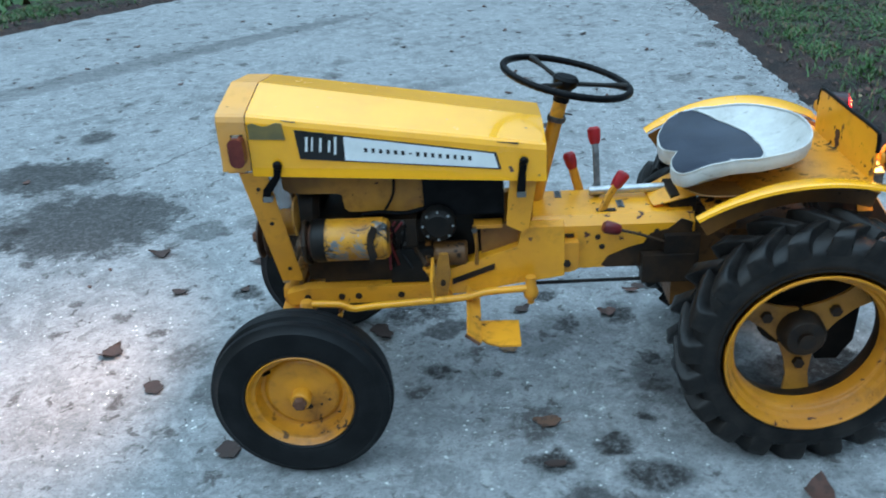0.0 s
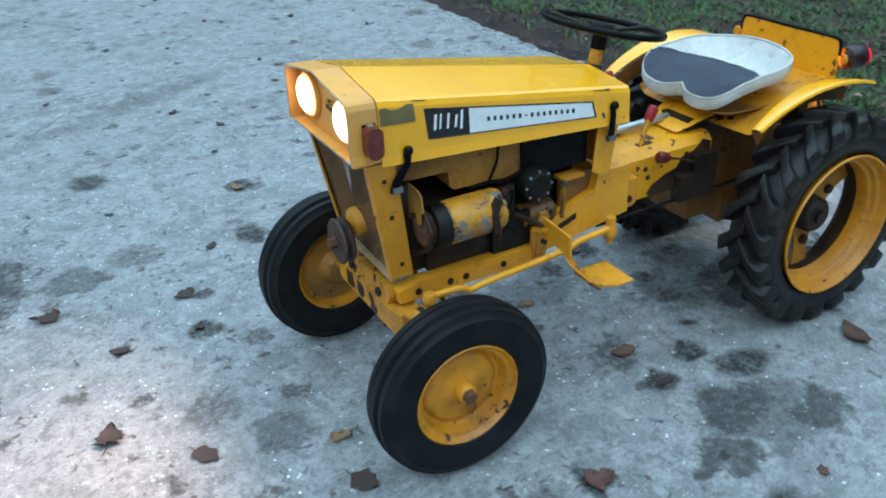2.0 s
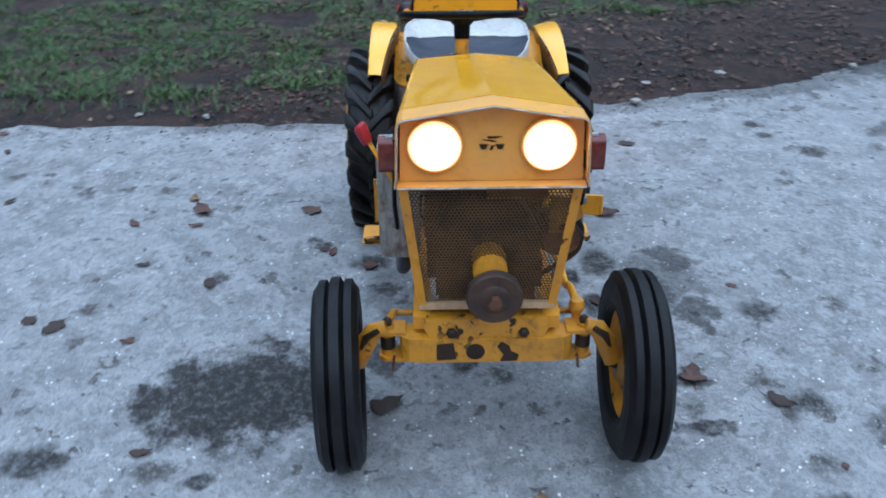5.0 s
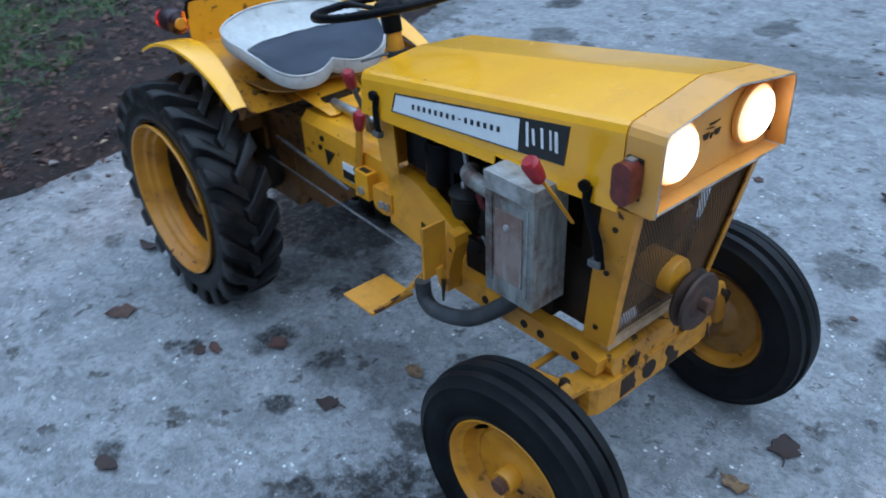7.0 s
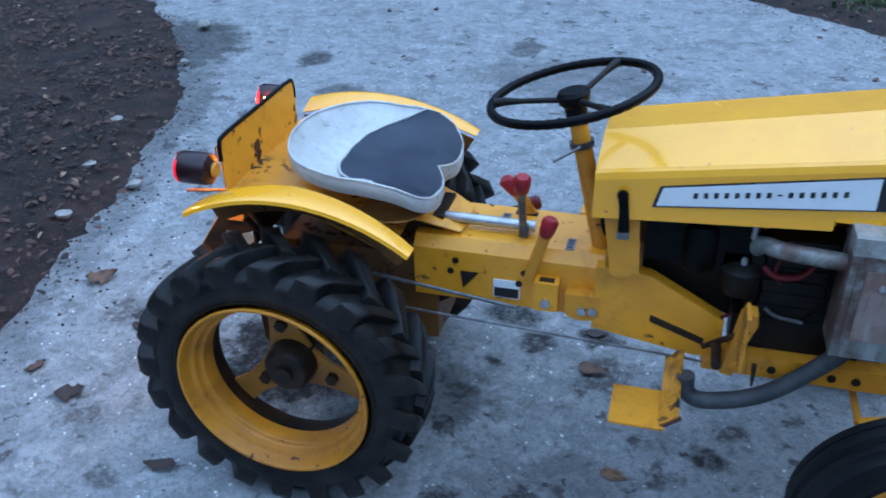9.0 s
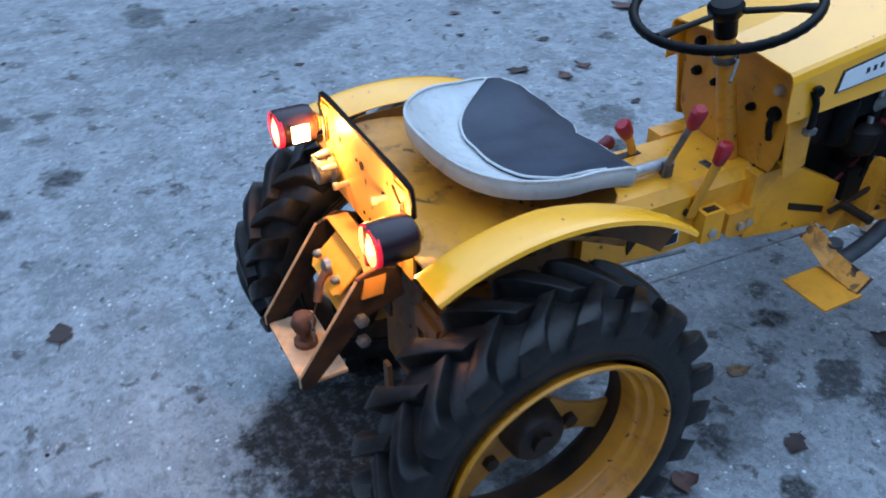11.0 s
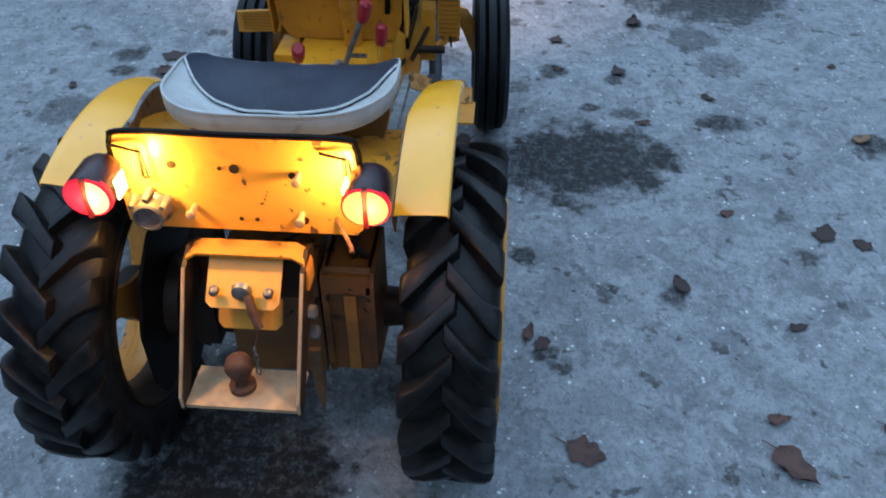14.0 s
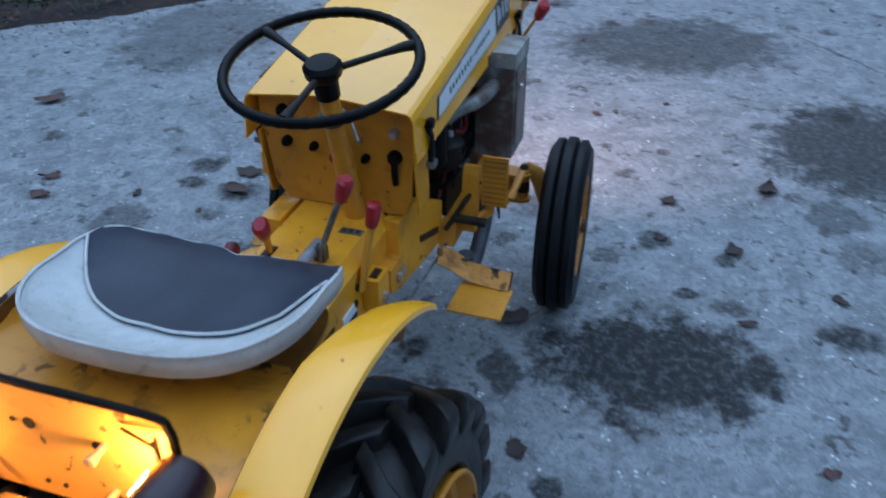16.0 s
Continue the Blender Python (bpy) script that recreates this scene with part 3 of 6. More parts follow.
tc = litter_m.mix(litter_m.ramp(isl, 0.975, 0.985), tc, (0.26, 0.19, 0.11))
LITTER = litter_m.done(tc, 0.7)


def leaf_points(rng, size):
    """A curled leaf: an uneven outline round a raised midrib, as rows of a grid, with a short stalk."""
    n, length, width = 9, size, size * rng.uniform(0.3, 0.46)
    lobes, ph, curl = rng.choice((0, 2, 3, 4)), rng.uniform(0, 6), rng.uniform(0.1, 0.6)
    verts, faces = [], []
    for i in range(n + 1):
        f = i / n
        w = width * (math.sin(math.pi * min(1, f ** 0.75 * 0.97 + 0.03)) ** 0.8) * (1 + 0.22 * math.sin(lobes * math.pi * 2 * f + ph)) * rng.uniform(0.85, 1.15)
        x = length * (f - 0.5)
        lift = curl * 0.25 * size * (2 * f - 1) ** 2
        for k, g in enumerate((-1, -0.5, 0, 0.5, 1)):
            verts.append((x + length * 0.06 * rng.uniform(-1, 1) * abs(g), w * g * rng.uniform(0.9, 1.1) + 0.05 * length * math.sin(2 * f + ph), 0.003 + lift + curl * 0.3 * width * abs(g) ** 1.5 * (1 + 0.6 * math.sin(ph + 5 * f + g)) + rng.uniform(0, 0.0015)))
    for i in range(n):
        for k in range(4):
            a = i * 5 + k
            faces.append((a, a + 1, a + 6, a + 5))
    m0 = len(verts)
    for t in (0.0, 0.5, 1.0):
        x = -length * (0.5 + 0.3 * t)
        verts += [(x, -0.0012 + 0.01 * t * math.sin(ph), 0.004), (x, 0.0012 + 0.01 * t * math.sin(ph), 0.004)]
    faces += [(m0, m0 + 1, m0 + 3, m0 + 2), (m0 + 2, m0 + 3, m0 + 5, m0 + 4)]
    return verts, faces


def build_leaves():
    rng = random.Random(11)
    shapes = []
    for k in range(9):
        me = bpy.data.meshes.new("fallen_leaf")
        verts, faces = leaf_points(rng, 0.055)
        me.from_pydata(verts, [], faces)
        me.polygons.foreach_set("use_smooth", [True] * len(faces))
        me.materials.append(LEAF)
        shapes.append(me)
    spots = list(LEAF_SPOTS + FAR_LEAVES)
    while len(spots) < 215:
        x, y = rng.uniform(-0.95, 4.2), rng.uniform(-4.8, 3.4)
        if verge_depth(x, y) < 0.05 and not (-0.35 < x < 1.35 and -0.45 < y < 0.45) and not (-0.8 < x < 1.9 and -1.5 < y < 1.4 and rng.random() < 0.8):
            spots.append((x, y, rng.choice((0.4, 0.5, 0.6, 0.7, 0.9))))
    for k, (x, y, size) in enumerate(spots):
        ob = new("fallen_leaf", shapes[k % 9])
        ob.matrix_basis = pose(x, y, 0.0, 0, 0, rng.uniform(0, 360)) @ Matrix.Diagonal((size, size * rng.uniform(0.8, 1.1), size, 1))
        tagged(ob, "curled dry brown leaf lying on the concrete", "leaf", "fallen leaves")


LEAF_SPOTS = (
    (1.77, -0.172, 1.4), (0.547, 0.2, 1.3), (1.68, -0.515, 1.0), (0.637, -1.14, 1.4), (1.3, 0.11, 1.1), (-0.012, 0.465, 1.9), (0.575, -0.335, 1.0), (-0.65, -0.18, 1.3),
    (0.628, -0.13, 1.0), (-0.875, 0.28, 1.6), (0.24, -0.425, 0.95), (0.42, -0.765, 1.1), (-0.063, -0.53, 1.4), (-0.073, -0.905, 1.7), (1.085, -1.36, 1.4), (1.455, -0.71, 1.2),
    (0.33, -0.3, 1.0), (0.21, -0.45, 0.8), (1.24, 1.32, 1.2), (0.04, -0.9, 0.9), (0.02, -1.113, 1.0), (1.315, 0.268, 1.3), (1.01, 1.39, 1.5), (-0.64, 0.09, 0.8), (0.99, 0.71, 1.3),
    (0.885, 0.525, 1.3), (1.59, 0.01, 1.3), (1.46, -0.52, 0.7), (-0.31, -0.34, 1.3), (-1.12, 0.8, 1.3), (-0.64, 0.67, 1.3), (0.985, -0.22, 1.6),
)
FAR_LEAVES = ((1.34, 0.72, 1.6), (1.23, 1.0, 0.8), (1.14, 1.27, 1.2), (1.46, 0.75, 1.6), (1.83, -0.79, 1.5), (1.735, 1.725, 2.0), (0.54, 0.35, 1.0), (0.6, -1.22, 0.9), (0.3, -1.0, 0.8))
build_leaves()


def build_litter():
    """Small curled leaves, thickly strewn on the soil."""
    rng = random.Random(21)
    verts, faces, made = [], [], 0
    while made < 19000:
        x, y = rng.uniform(-4.2, 4.4), rng.uniform(-5.6, 4.6)
        if made < 7000:
            x, y = rng.uniform(-3.6, -0.8), rng.uniform(-1.2, 4.0)
        d = verge_depth(x, y)
        if d < -0.04 or (d < 0.1 and rng.random() < 0.3) or noise.noise((x * 3, y * 3, 22)) < -0.3:
            continue
        made += 1
        size = rng.choice((0.008, 0.011, 0.014, 0.018, 0.024, 0.034))
        grassy = d > 0.4 and not (x < 0 and y > 0.3)
        place = pose(x, y, 0.02 + 0.03 * min(1, max(d, 0) / 0.5) + (rng.uniform(0.0, 0.03) if grassy else 0), rng.uniform(-28, 28), rng.uniform(-28, 28), rng.uniform(0, 360))
        n, w = len(verts), size * rng.uniform(0.25, 0.45)
        for px, py in ((-0.5, 0.0), (-0.2, -0.9), (-0.2, 0.9), (0.2, -0.8), (0.2, 0.8), (0.55, 0.0)):
            verts.append(tuple(place @ Vector((px * size * rng.uniform(0.8, 1.2), py * w * rng.uniform(0.7, 1.2), abs(py) * 0.35 * w))))
        faces += [(n, n + 1, n + 2), (n + 1, n + 3, n + 4, n + 2), (n + 3, n + 5, n + 4)]
    me = bpy.data.meshes.new("leaf_litter")
    me.from_pydata(verts, [], faces)
    me.materials.append(LITTER)
    tagged(new("leaf_litter", me), "brown leaf litter scattered on the soil bank", "leaves", kind="stuff")


build_litter()


def build_crumbs():
    """Crumbs of soil trodden out over the edge of the concrete."""
    rng = random.Random(31)
    verts, faces, made = [], [], 0
    while made < 3600:
        x, y = rng.uniform(-3.4, 3.2), rng.uniform(-5.0, 4.0)
        d = verge_depth(x, y)
        if d > 0.02 or d < -0.45 or rng.random() > math.exp(d / 0.1):
            continue
        made += 1
        r, n = rng.choice((0.0015, 0.002, 0.003, 0.004, 0.007)), len(verts)
        a = rng.uniform(0, math.tau)
        for k in range(5):
            q = r * rng.uniform(0.6, 1.4)
            verts.append((x + q * math.cos(a + k * math.tau / 5), y + q * math.sin(a + k * math.tau / 5), -0.001))
        verts.append((x + r * rng.uniform(-0.3, 0.3), y + r * rng.uniform(-0.3, 0.3), r * rng.uniform(0.4, 0.9)))
        faces += [(n + k, n + (k + 1) % 5, n + 5) for k in range(5)]
    me = bpy.data.meshes.new("soil_crumbs")
    me.from_pydata(verts, [], faces)
    me.materials.append(SOIL)
    tagged(new("soil_crumbs", me), "dark soil crumbs scattered along the concrete edge", "soil", kind="stuff")


build_crumbs()

STONE = plain("pale_stone", (0.2, 0.195, 0.18), (0.36, 0.35, 0.33), 40, 0.8, bump=0.5, fine=150)


def build_stones():
    rng = random.Random(8)
    for x, y, size in ((-1.79, 2.53, 0.05), (-1.2, 0.55, 0.035), (-1.1, 0.8, 0.03), (-1.5, 1.3, 0.03), (-1.35, 0.9, 0.028), (-1.25, 0.2, 0.02), (-2.0, 1.5, 0.035), (-1.02, -0.35, 0.02), (-0.97, -1.1, 0.022), (-1.0, -1.4, 0.02), (-1.6, 2.0, 0.025)):
        bm = bmesh.new()
        bmesh.ops.create_icosphere(bm, subdivisions=2, radius=size * 0.7)
        for v in bm.verts:
            n = noise.noise(v.co * (1.4 / size) + Vector((x, y, 0)))
            v.co = Vector((v.co.x * (1.0 + 0.4 * n) * 1.3, v.co.y * (1.0 + 0.4 * n), v.co.z * 0.6 * (1 + 0.3 * n)))
        ob = part("stone", bm, STONE, None, "small pale stone lying by the drive edge", True, pose(x, y, 0.012 + 0.35 * size, 0, 0, rng.uniform(0, 360)))
        tagged(ob, "", "stone", "stones by the drive")


build_stones()
# ---- the tractor: forward is +x, its left side +y, the rear axle over the origin ----
tractor = thing("garden_tractor", "small yellow vintage garden tractor with lit headlights on concrete", "tractor")


def hood_section(u, drop=0.0):
    """Half-width and heights across the hood; u runs from its rear (0) to its front (1)."""
    ys, zs, zb = 0.143 + 0.014 * u, 0.702 + 0.098 * u, 0.622 + 0.046 * u - drop
    yb, zr, r = ys + 0.009, zs + 0.0135 + 0.0105 * u, 0.006
    half = [(yb, zb), (yb - 0.003, zb + 0.02), (ys + 0.003, zs - 2 * r), (ys - 0.001, zs - 0.5 * r), (ys - r, zs + 0.0006), (ys - 3 * r, zs + 0.11 * (zr - zs)), (0.07, zs + 0.54 * (zr - zs)), (0.006, zr - 0.0006)]
    return half + [(0.0, zr)] + [(-y, z) for y, z in half[::-1]]


def hood_rows(x0, x1, u0, u1, n, drop=0.0):
    rows = []
    for k in range(n + 1):
        f = k / n
        rows.append([(x0 + (x1 - x0) * f, y, z) for y, z in hood_section(u0 + (u1 - u0) * f, drop)])
    return rows


rows = hood_rows(0.543, 0.919, 0, 0.596, 4) + hood_rows(0.921, 1.058, 0.599, 0.816, 2) + hood_rows(1.06, 1.174, 0.819, 1, 2)
# a notch in the right lower edge clears the muffler
for row in rows[5:8]:
    x, y, z = row[-1]
    row[-1] = (x, y, z + 0.016 - 0.012 * (x - 0.92) / 0.14)
    row[-2] = (x, row[-2][1], z + 0.022)
hood = part("hood", sheet(rows, 0.003), YELLOW, tractor, "glossy yellow sheet metal engine hood", True, crease=6)
cap = part("front_cap", sheet(hood_rows(1.1765, 1.237, 1.0, 1.03, 2, -0.012), 0.003), CAP_PAINT, tractor, "faded yellow front cap with worn edges", True, crease=6)
seam = hood_rows(1.168, 1.183, 0.985, 1.01, 1, -0.02)
part("seam_strip", sheet([[(x, y * 0.978, z - 0.0045) for x, y, z in r] for r in seam], 0.002), GREASE, tractor, "dark gap between hood and front cap")
part("bottom_lip", box((1.19, -0.164, 0.676), (1.229, 0.164, 0.681), 0.001), CAP_PAINT, cap)
part("lamp_panel", prism([(-0.16, 0.682), (0.16, 0.682), (0.156, 0.797), (0, 0.82), (-0.156, 0.797)], "x", 1.2, 1.204), CAP_PAINT, cap, "yellow recessed headlight panel")
for y, z, w, h, lean in ((0.002, 0.762, 0.013, 0.0016, 0.003), (-0.003, 0.756, 0.007, 0.0016, -0.007), (-0.014, 0.745, 0.008, 0.0045, 0.0), (0.014, 0.745, 0.008, 0.0045, 0.0), (0.0, 0.743, 0.0035, 0.004, 0.002)):
    part("emblem", prism([(y - w + lean, z + h), (y + w + lean, z + h), (y + 0.5 * w - lean, z - h), (y - 0.5 * w - lean, z - h)], "x", 1.204, 1.2058, 0.0004), OILY, cap, "small dark emblem shape")
rim_line = [(y * 1.002, z + 0.0005) for y, z in hood_section(1.03, -0.012)]
part("worn_edge", tube([(1.237, y, z) for y, z in rim_line], 0.0014, 6), LID, cap, "bare worn metal edge", True)
part("worn_edge", tube([(1.2295, -0.164, 0.6785), (1.2295, 0.164, 0.6785)], 0.0018, 6), LID, cap, "bare worn metal edge", True)
for s in (1, -1):
    lamp = part("headlight", lathe([(0.0, 0.0), (0.03, 0.0), (0.049, 0.002), (0.049, 0.009), (0.046, 0.011), (0.046, 0.008), (0.0, 0.008)], "x", 40, (1.204, s * 0.098, 0.75)), CAP_PAINT, tractor, "round headlight with a thin rim", True)
    part("lens", lathe([(0.0455, 0.0), (0.04, 0.008), (0.03, 0.014), (0.016, 0.018), (0.0, 0.019)], "x", 32), HEADLIGHT, lamp, "lit warm white headlight glass", True, pose(1.214, s * 0.098, 0.75))
    side = part("side_lamp", box((1.183, s * 0.166 - 0.004, 0.7), (1.209, s * 0.166 + 0.004, 0.762), 0.003), BLACK_METAL, tractor, "dull red side marker lamp")
    shape = []
    for qx, qz, a0 in ((1.1975, 0.7475, 0), (1.1935, 0.7475, 90), (1.1935, 0.7125, 180), (1.1975, 0.7125, 270)):
        shape += [(qx + 0.0145 * math.cos(radians(a0 + k * 22.5)), qz + 0.0145 * math.sin(radians(a0 + k * 22.5))) for k in range(5)]
    bm = prism(shape, "y", *sorted((s * 0.168, s * 0.195)), 0.01)
    part("lens", bm, AMBER, side, "dull red plastic lens", True)
    part("clip", box((1.19, min(s * 0.17, s * 0.182), 0.7605), (1.202, max(s * 0.17, s * 0.182), 0.764), 0.001), STEEL, side, "bright steel clip")

# lettered side strips: a black plate, a long white plate, dark bars in place of the words
for s in (1, -1):
    def side_place(x, z, out=0.0, s=s):
        u = (x - 0.543) / 0.631
        ys, zs, zb = 0.143 + 0.014 * u, 0.702 + 0.098 * u, 0.622 + 0.046 * u
        f = (zs - z) / (zs - zb)
        return (x, s * (ys + 0.003 + 0.0072 * f + out), z)
    def plate(name, corners, out, mat, label=""):
        bm = bmesh.new()
        v = [bm.verts.new(side_place(x, z, out)) for x, z in corners] + [bm.verts.new(side_place(x, z, out - 0.0022)) for x, z in corners]
        n = len(corners)
        bm.faces.new(v[:n]), bm.faces.new(v[n:][::-1])
        for k in range(n):
            bm.faces.new((v[k], v[(k + 1) % n], v[n + (k + 1) % n], v[n + k]))
        return part(name, bm, mat, tractor if name == "side_strip" else strip, label)
    strip = plate("side_strip", [(1.075, 0.7665), (0.65, 0.693), (0.64, 0.655), (1.068, 0.702)], 0.0026, BLACK_PLATE, "black and white lettered side strip")
    plate("white_panel", [(0.972, 0.7455), (0.655, 0.6905), (0.6465, 0.6585), (0.972, 0.694)], 0.0034, WHITE_PLATE, "white enamel panel")
    for k in range(15):
        x = 0.93 - k * 0.0157
        zc = 0.683 + (x - 0.70) * 0.138
        tall = 0.0047 if k != 6 else 0.0012
        plate("letter_bar", [(x, zc + tall), (x - 0.0068, zc + tall - 0.001), (x - 0.0068, zc - tall - 0.001), (x, zc - tall)], 0.0042, BLACK_PLATE)
    for x, w, lo, hi in ((1.056, 0.0055, -0.013, 0.016), (1.043, 0.0035, -0.013, 0.015), (1.026, 0.0045, -0.016, 0.013), (1.008, 0.0045, -0.017, 0.006), (0.995, 0.005, -0.023, 0.013)):
        plate("letter_bar", [(x - 0.004, 0.733 + hi), (x - 0.004 - w, 0.733 + hi), (x - w, 0.731 + lo), (x, 0.731 + lo)], 0.0042, WHITE_PLATE)

bm = bmesh.new()
patch = [(1.171, 0.783), (1.16, 0.785), (1.144, 0.778), (1.13, 0.777), (1.113, 0.784), (1.099, 0.782), (1.095, 0.747), (1.171, 0.751)]
v = [[bm.verts.new((x, 0.161 + (0.79 - z) * 0.055 + off, z)) for x, z in patch] for off in (0.0008, 0.0026)]
bm.faces.new(v[0]), bm.faces.new(v[1])
for k in range(8):
    bm.faces.new((v[0][k], v[0][(k + 1) % 8], v[1][(k + 1) % 8], v[1][k]))
part("bare_patch", bm, OLIVE, hood, "dull olive patch of lost paint")

part("scratch", tube([(0.603, 0.1478, 0.7095), (0.622, 0.1486, 0.7118), (0.648, 0.1492, 0.7155)], [0.0022, 0.001, 0.0007], 6), GREASE, hood, "dark scratch in the hood paint")
part("scratch", tube([(1.07, 0.158, 0.7815), (1.09, 0.1585, 0.785), (1.1, 0.1588, 0.788)], [0.0008, 0.0012, 0.0006], 6), GREASE, hood, "dark scratch in the hood paint")
for x, y in ((1.06, -0.06), (1.085, -0.075), (1.115, -0.02), (1.1, -0.05)):
    u = (x - 0.543) / 0.631
    zs, h = 0.702 + 0.098 * u, 0.0135 + 0.0105 * u
    part("chip", lathe([(0.0, 0.0012), (0.0025, 0.001), (0.003, 0.0)], "z", 7, (x, y, zs + h * (1 - abs(y) / 0.155))), GREASE, hood)

# grille between two slanting legs
def grille_point(a, b, off=0.0):
    """a across from right to left, b from bottom to top, both 0 to 1."""
    y = (2 * a - 1) * (0.133 + 0.028 * b)
    return (1.152 + 0.05 * b + off, y, 0.392 + 0.282 * b)


def build_grille():
    """A screen with staggered round holes, each cell a hexagon with a six-sided hole."""
    nx, nz = 44, 44
    verts, faces, index = [], [], {}
    def at(u, v):
        key = (round(u * 12), round(v * 12))
        if key not in index:
            index[key] = len(verts)
            verts.append(grille_point(min(max(u / nx, 0), 1), min(max(v / nz, 0), 1), -0.004))
        return index[key]
    corners = ((0.0, 2 / 3), (0.5, 1 / 3), (0.5, -1 / 3), (0.0, -2 / 3), (-0.5, -1 / 3), (-0.5, 1 / 3))
    for j in range(nz + 1):
        for i in range(nx + 1):
            cu, cv = i + (0.5 if j % 2 else 0.0), j
            outer = [at(cu + a, cv + b) for a, b in corners]
            if 0 < cu < nx and 0 < cv < nz:
                inner = []
                for a, b in corners:
                    inner.append(len(verts))
                    verts.append(grille_point((cu + a * 0.64) / nx, (cv + b * 0.64) / nz, -0.0048))
                faces += [(outer[k], outer[(k + 1) % 6], inner[(k + 1) % 6], inner[k]) for k in range(6)]
            elif len(set(outer)) > 3:
                faces.append(tuple(dict.fromkeys(outer)))
    me = bpy.data.meshes.new("grille")
    me.from_pydata(verts, [], faces)
    me.materials.append(GRIME)
    ob = new("grille", me)
    ob.parent = tractor
    return tagged(ob, "dirty brown perforated grille screen")


build_grille()
for s in (1, -1):
    a = 1 if s > 0 else 0
    rows = []
    for b in (0.0, 1.0):
        x, y, z = grille_point(a, b)
        rows.append([(x + 0.002, y - s * 0.014, z), (x + 0.003, y, z), (x - 0.056 + 0.01 * (1 - b), y + s * 0.002, z)])
    bm = sheet(rows if s > 0 else [r[::-1] for r in rows], 0.003)
    leg = part("front_leg", bm, YELLOW_WORN, tractor, "yellow slanting grille leg")
    for b in (0.12, 0.55, 0.86):
        x, y, z = grille_point(a, b)
        part("bolt", lathe([(0.0, 0.0), (0.005, 0.0), (0.005, 0.003), (0.0, 0.0035)], "y", 8, (x - 0.025, y + (0.003 if s > 0 else -0.0065), z)), GREASE, leg)
x, y, z = grille_point(0, 0)
part("grille_sill", box((x - 0.012, y, z - 0.008), (x + 0.005, -y, z + 0.006), 0.002), PINE, tractor, "bare metal grille sill")

# rubber hold-down straps
for s in (1, -1):
    for x, z in ((1.118, 0.655), (0.592, 0.636)):
        y, low = s * (0.166 if x > 1 else 0.152), (0.03 if x > 1 else 0.006)
        down = 0.045 if x > 1 and s < 0 else 0.0
        latch = part("hood_latch", tube([(x, y, z + 0.035), (x + 0.004, y + s * 0.008, z + 0.012), (x + low, y + s * 0.008, z - 0.022 - down * 0.5), (x + low * 1.2, y + s * 0.004, z - 0.046 - down)], [0.0042, 0.0036, 0.0044, 0.0044], 8, 2.2), BLACK, tractor, "black rubber hood latch", True)
        part("knob", lathe([(0.0, 0.0), (0.009, 0.002), (0.010, 0.008), (0.006, 0.014), (0.0, 0.015)], "y", 14, (x, y - (0.0 if s > 0 else 0.015), z + 0.037)), BLACK, latch, smooth=True)
        part("hook", box((x + low - 0.01, min(y, y + s * 0.014), z - 0.044 - down), (x + low + 0.01, max(y, y + s * 0.014), z - 0.033 - down), 0.002), WORN_STEEL, latch, "steel hook plate")

# ---- chassis ----
for s in (1, -1):
    y0, y1 = sorted((s * 0.112, s * 0.146))
    rail = part("side_rail", prism([(1.145, 0.33), (1.148, 0.36), (1.10, 0.372), (0.78, 0.372), (0.76, 0.33)], "y", y0, y1, 0.004), YELLOW_WORN, tractor, "worn yellow lower frame rail")
    for x in (0.88, 0.98, 1.02, 1.1):
        part("hole", lathe([(0.0, 0), (0.008, 0), (0.008, 0.003), (0.0, 0.003)], "y", 12, (x, s * 0.146 - (0.001 if s > 0 else 0.002), 0.349)), GREASE, rail, "dark oily bolt hole")
    y0, y1 = sorted((s * 0.084, s * 0.122))
    neck = [(0.50, 0.497), (0.62, 0.497), (0.655, 0.49), (0.79, 0.415), (0.79, 0.333), (0.74, 0.332), (0.60, 0.355), (0.50, 0.37)]
    if s > 0:
        neck[1:4] = [(0.596, 0.497), (0.606, 0.452), (0.681, 0.426), (0.79, 0.39)]
    else:
        neck[0], neck[-1] = (0.555, 0.497), (0.555, 0.362)
        y0, y1 = -0.112, -0.084
    part("frame_neck", prism(neck, "y", y0, y1, 0.005), FRAME_PAINT, tractor, "yellow frame neck bent down to the rails")
    slot0, slot1 = (0.121, 0.1245) if s > 0 else (-0.1145, -0.111)
    part("neck_slot", prism([(0.66, 0.395), (0.66, 0.409), (0.76, 0.372), (0.76, 0.358)], "y", slot0, slot1, 0.001), GREASE, tractor, "dark oily slot")
part("recessed_panel", box((0.59, 0.085, 0.41), (0.69, 0.098, 0.498), 0.002), YELLOW_GRIMY, tractor, "oily recessed frame panel")
part("ledge", box((0.64, 0.09, 0.5), (0.705, 0.124, 0.509), 0.002), YELLOW_WORN, tractor, "narrow yellow ledge")
frame_box = part("main_frame", prism([(-0.088, 0.37), (0.088, 0.37), (0.09, 0.48), (0.072, 0.5), (-0.072, 0.5), (-0.09, 0.48)], "x", 0.2, 0.58, 0.004), FRAME_PAINT, tractor, "yellow pressed steel main frame")
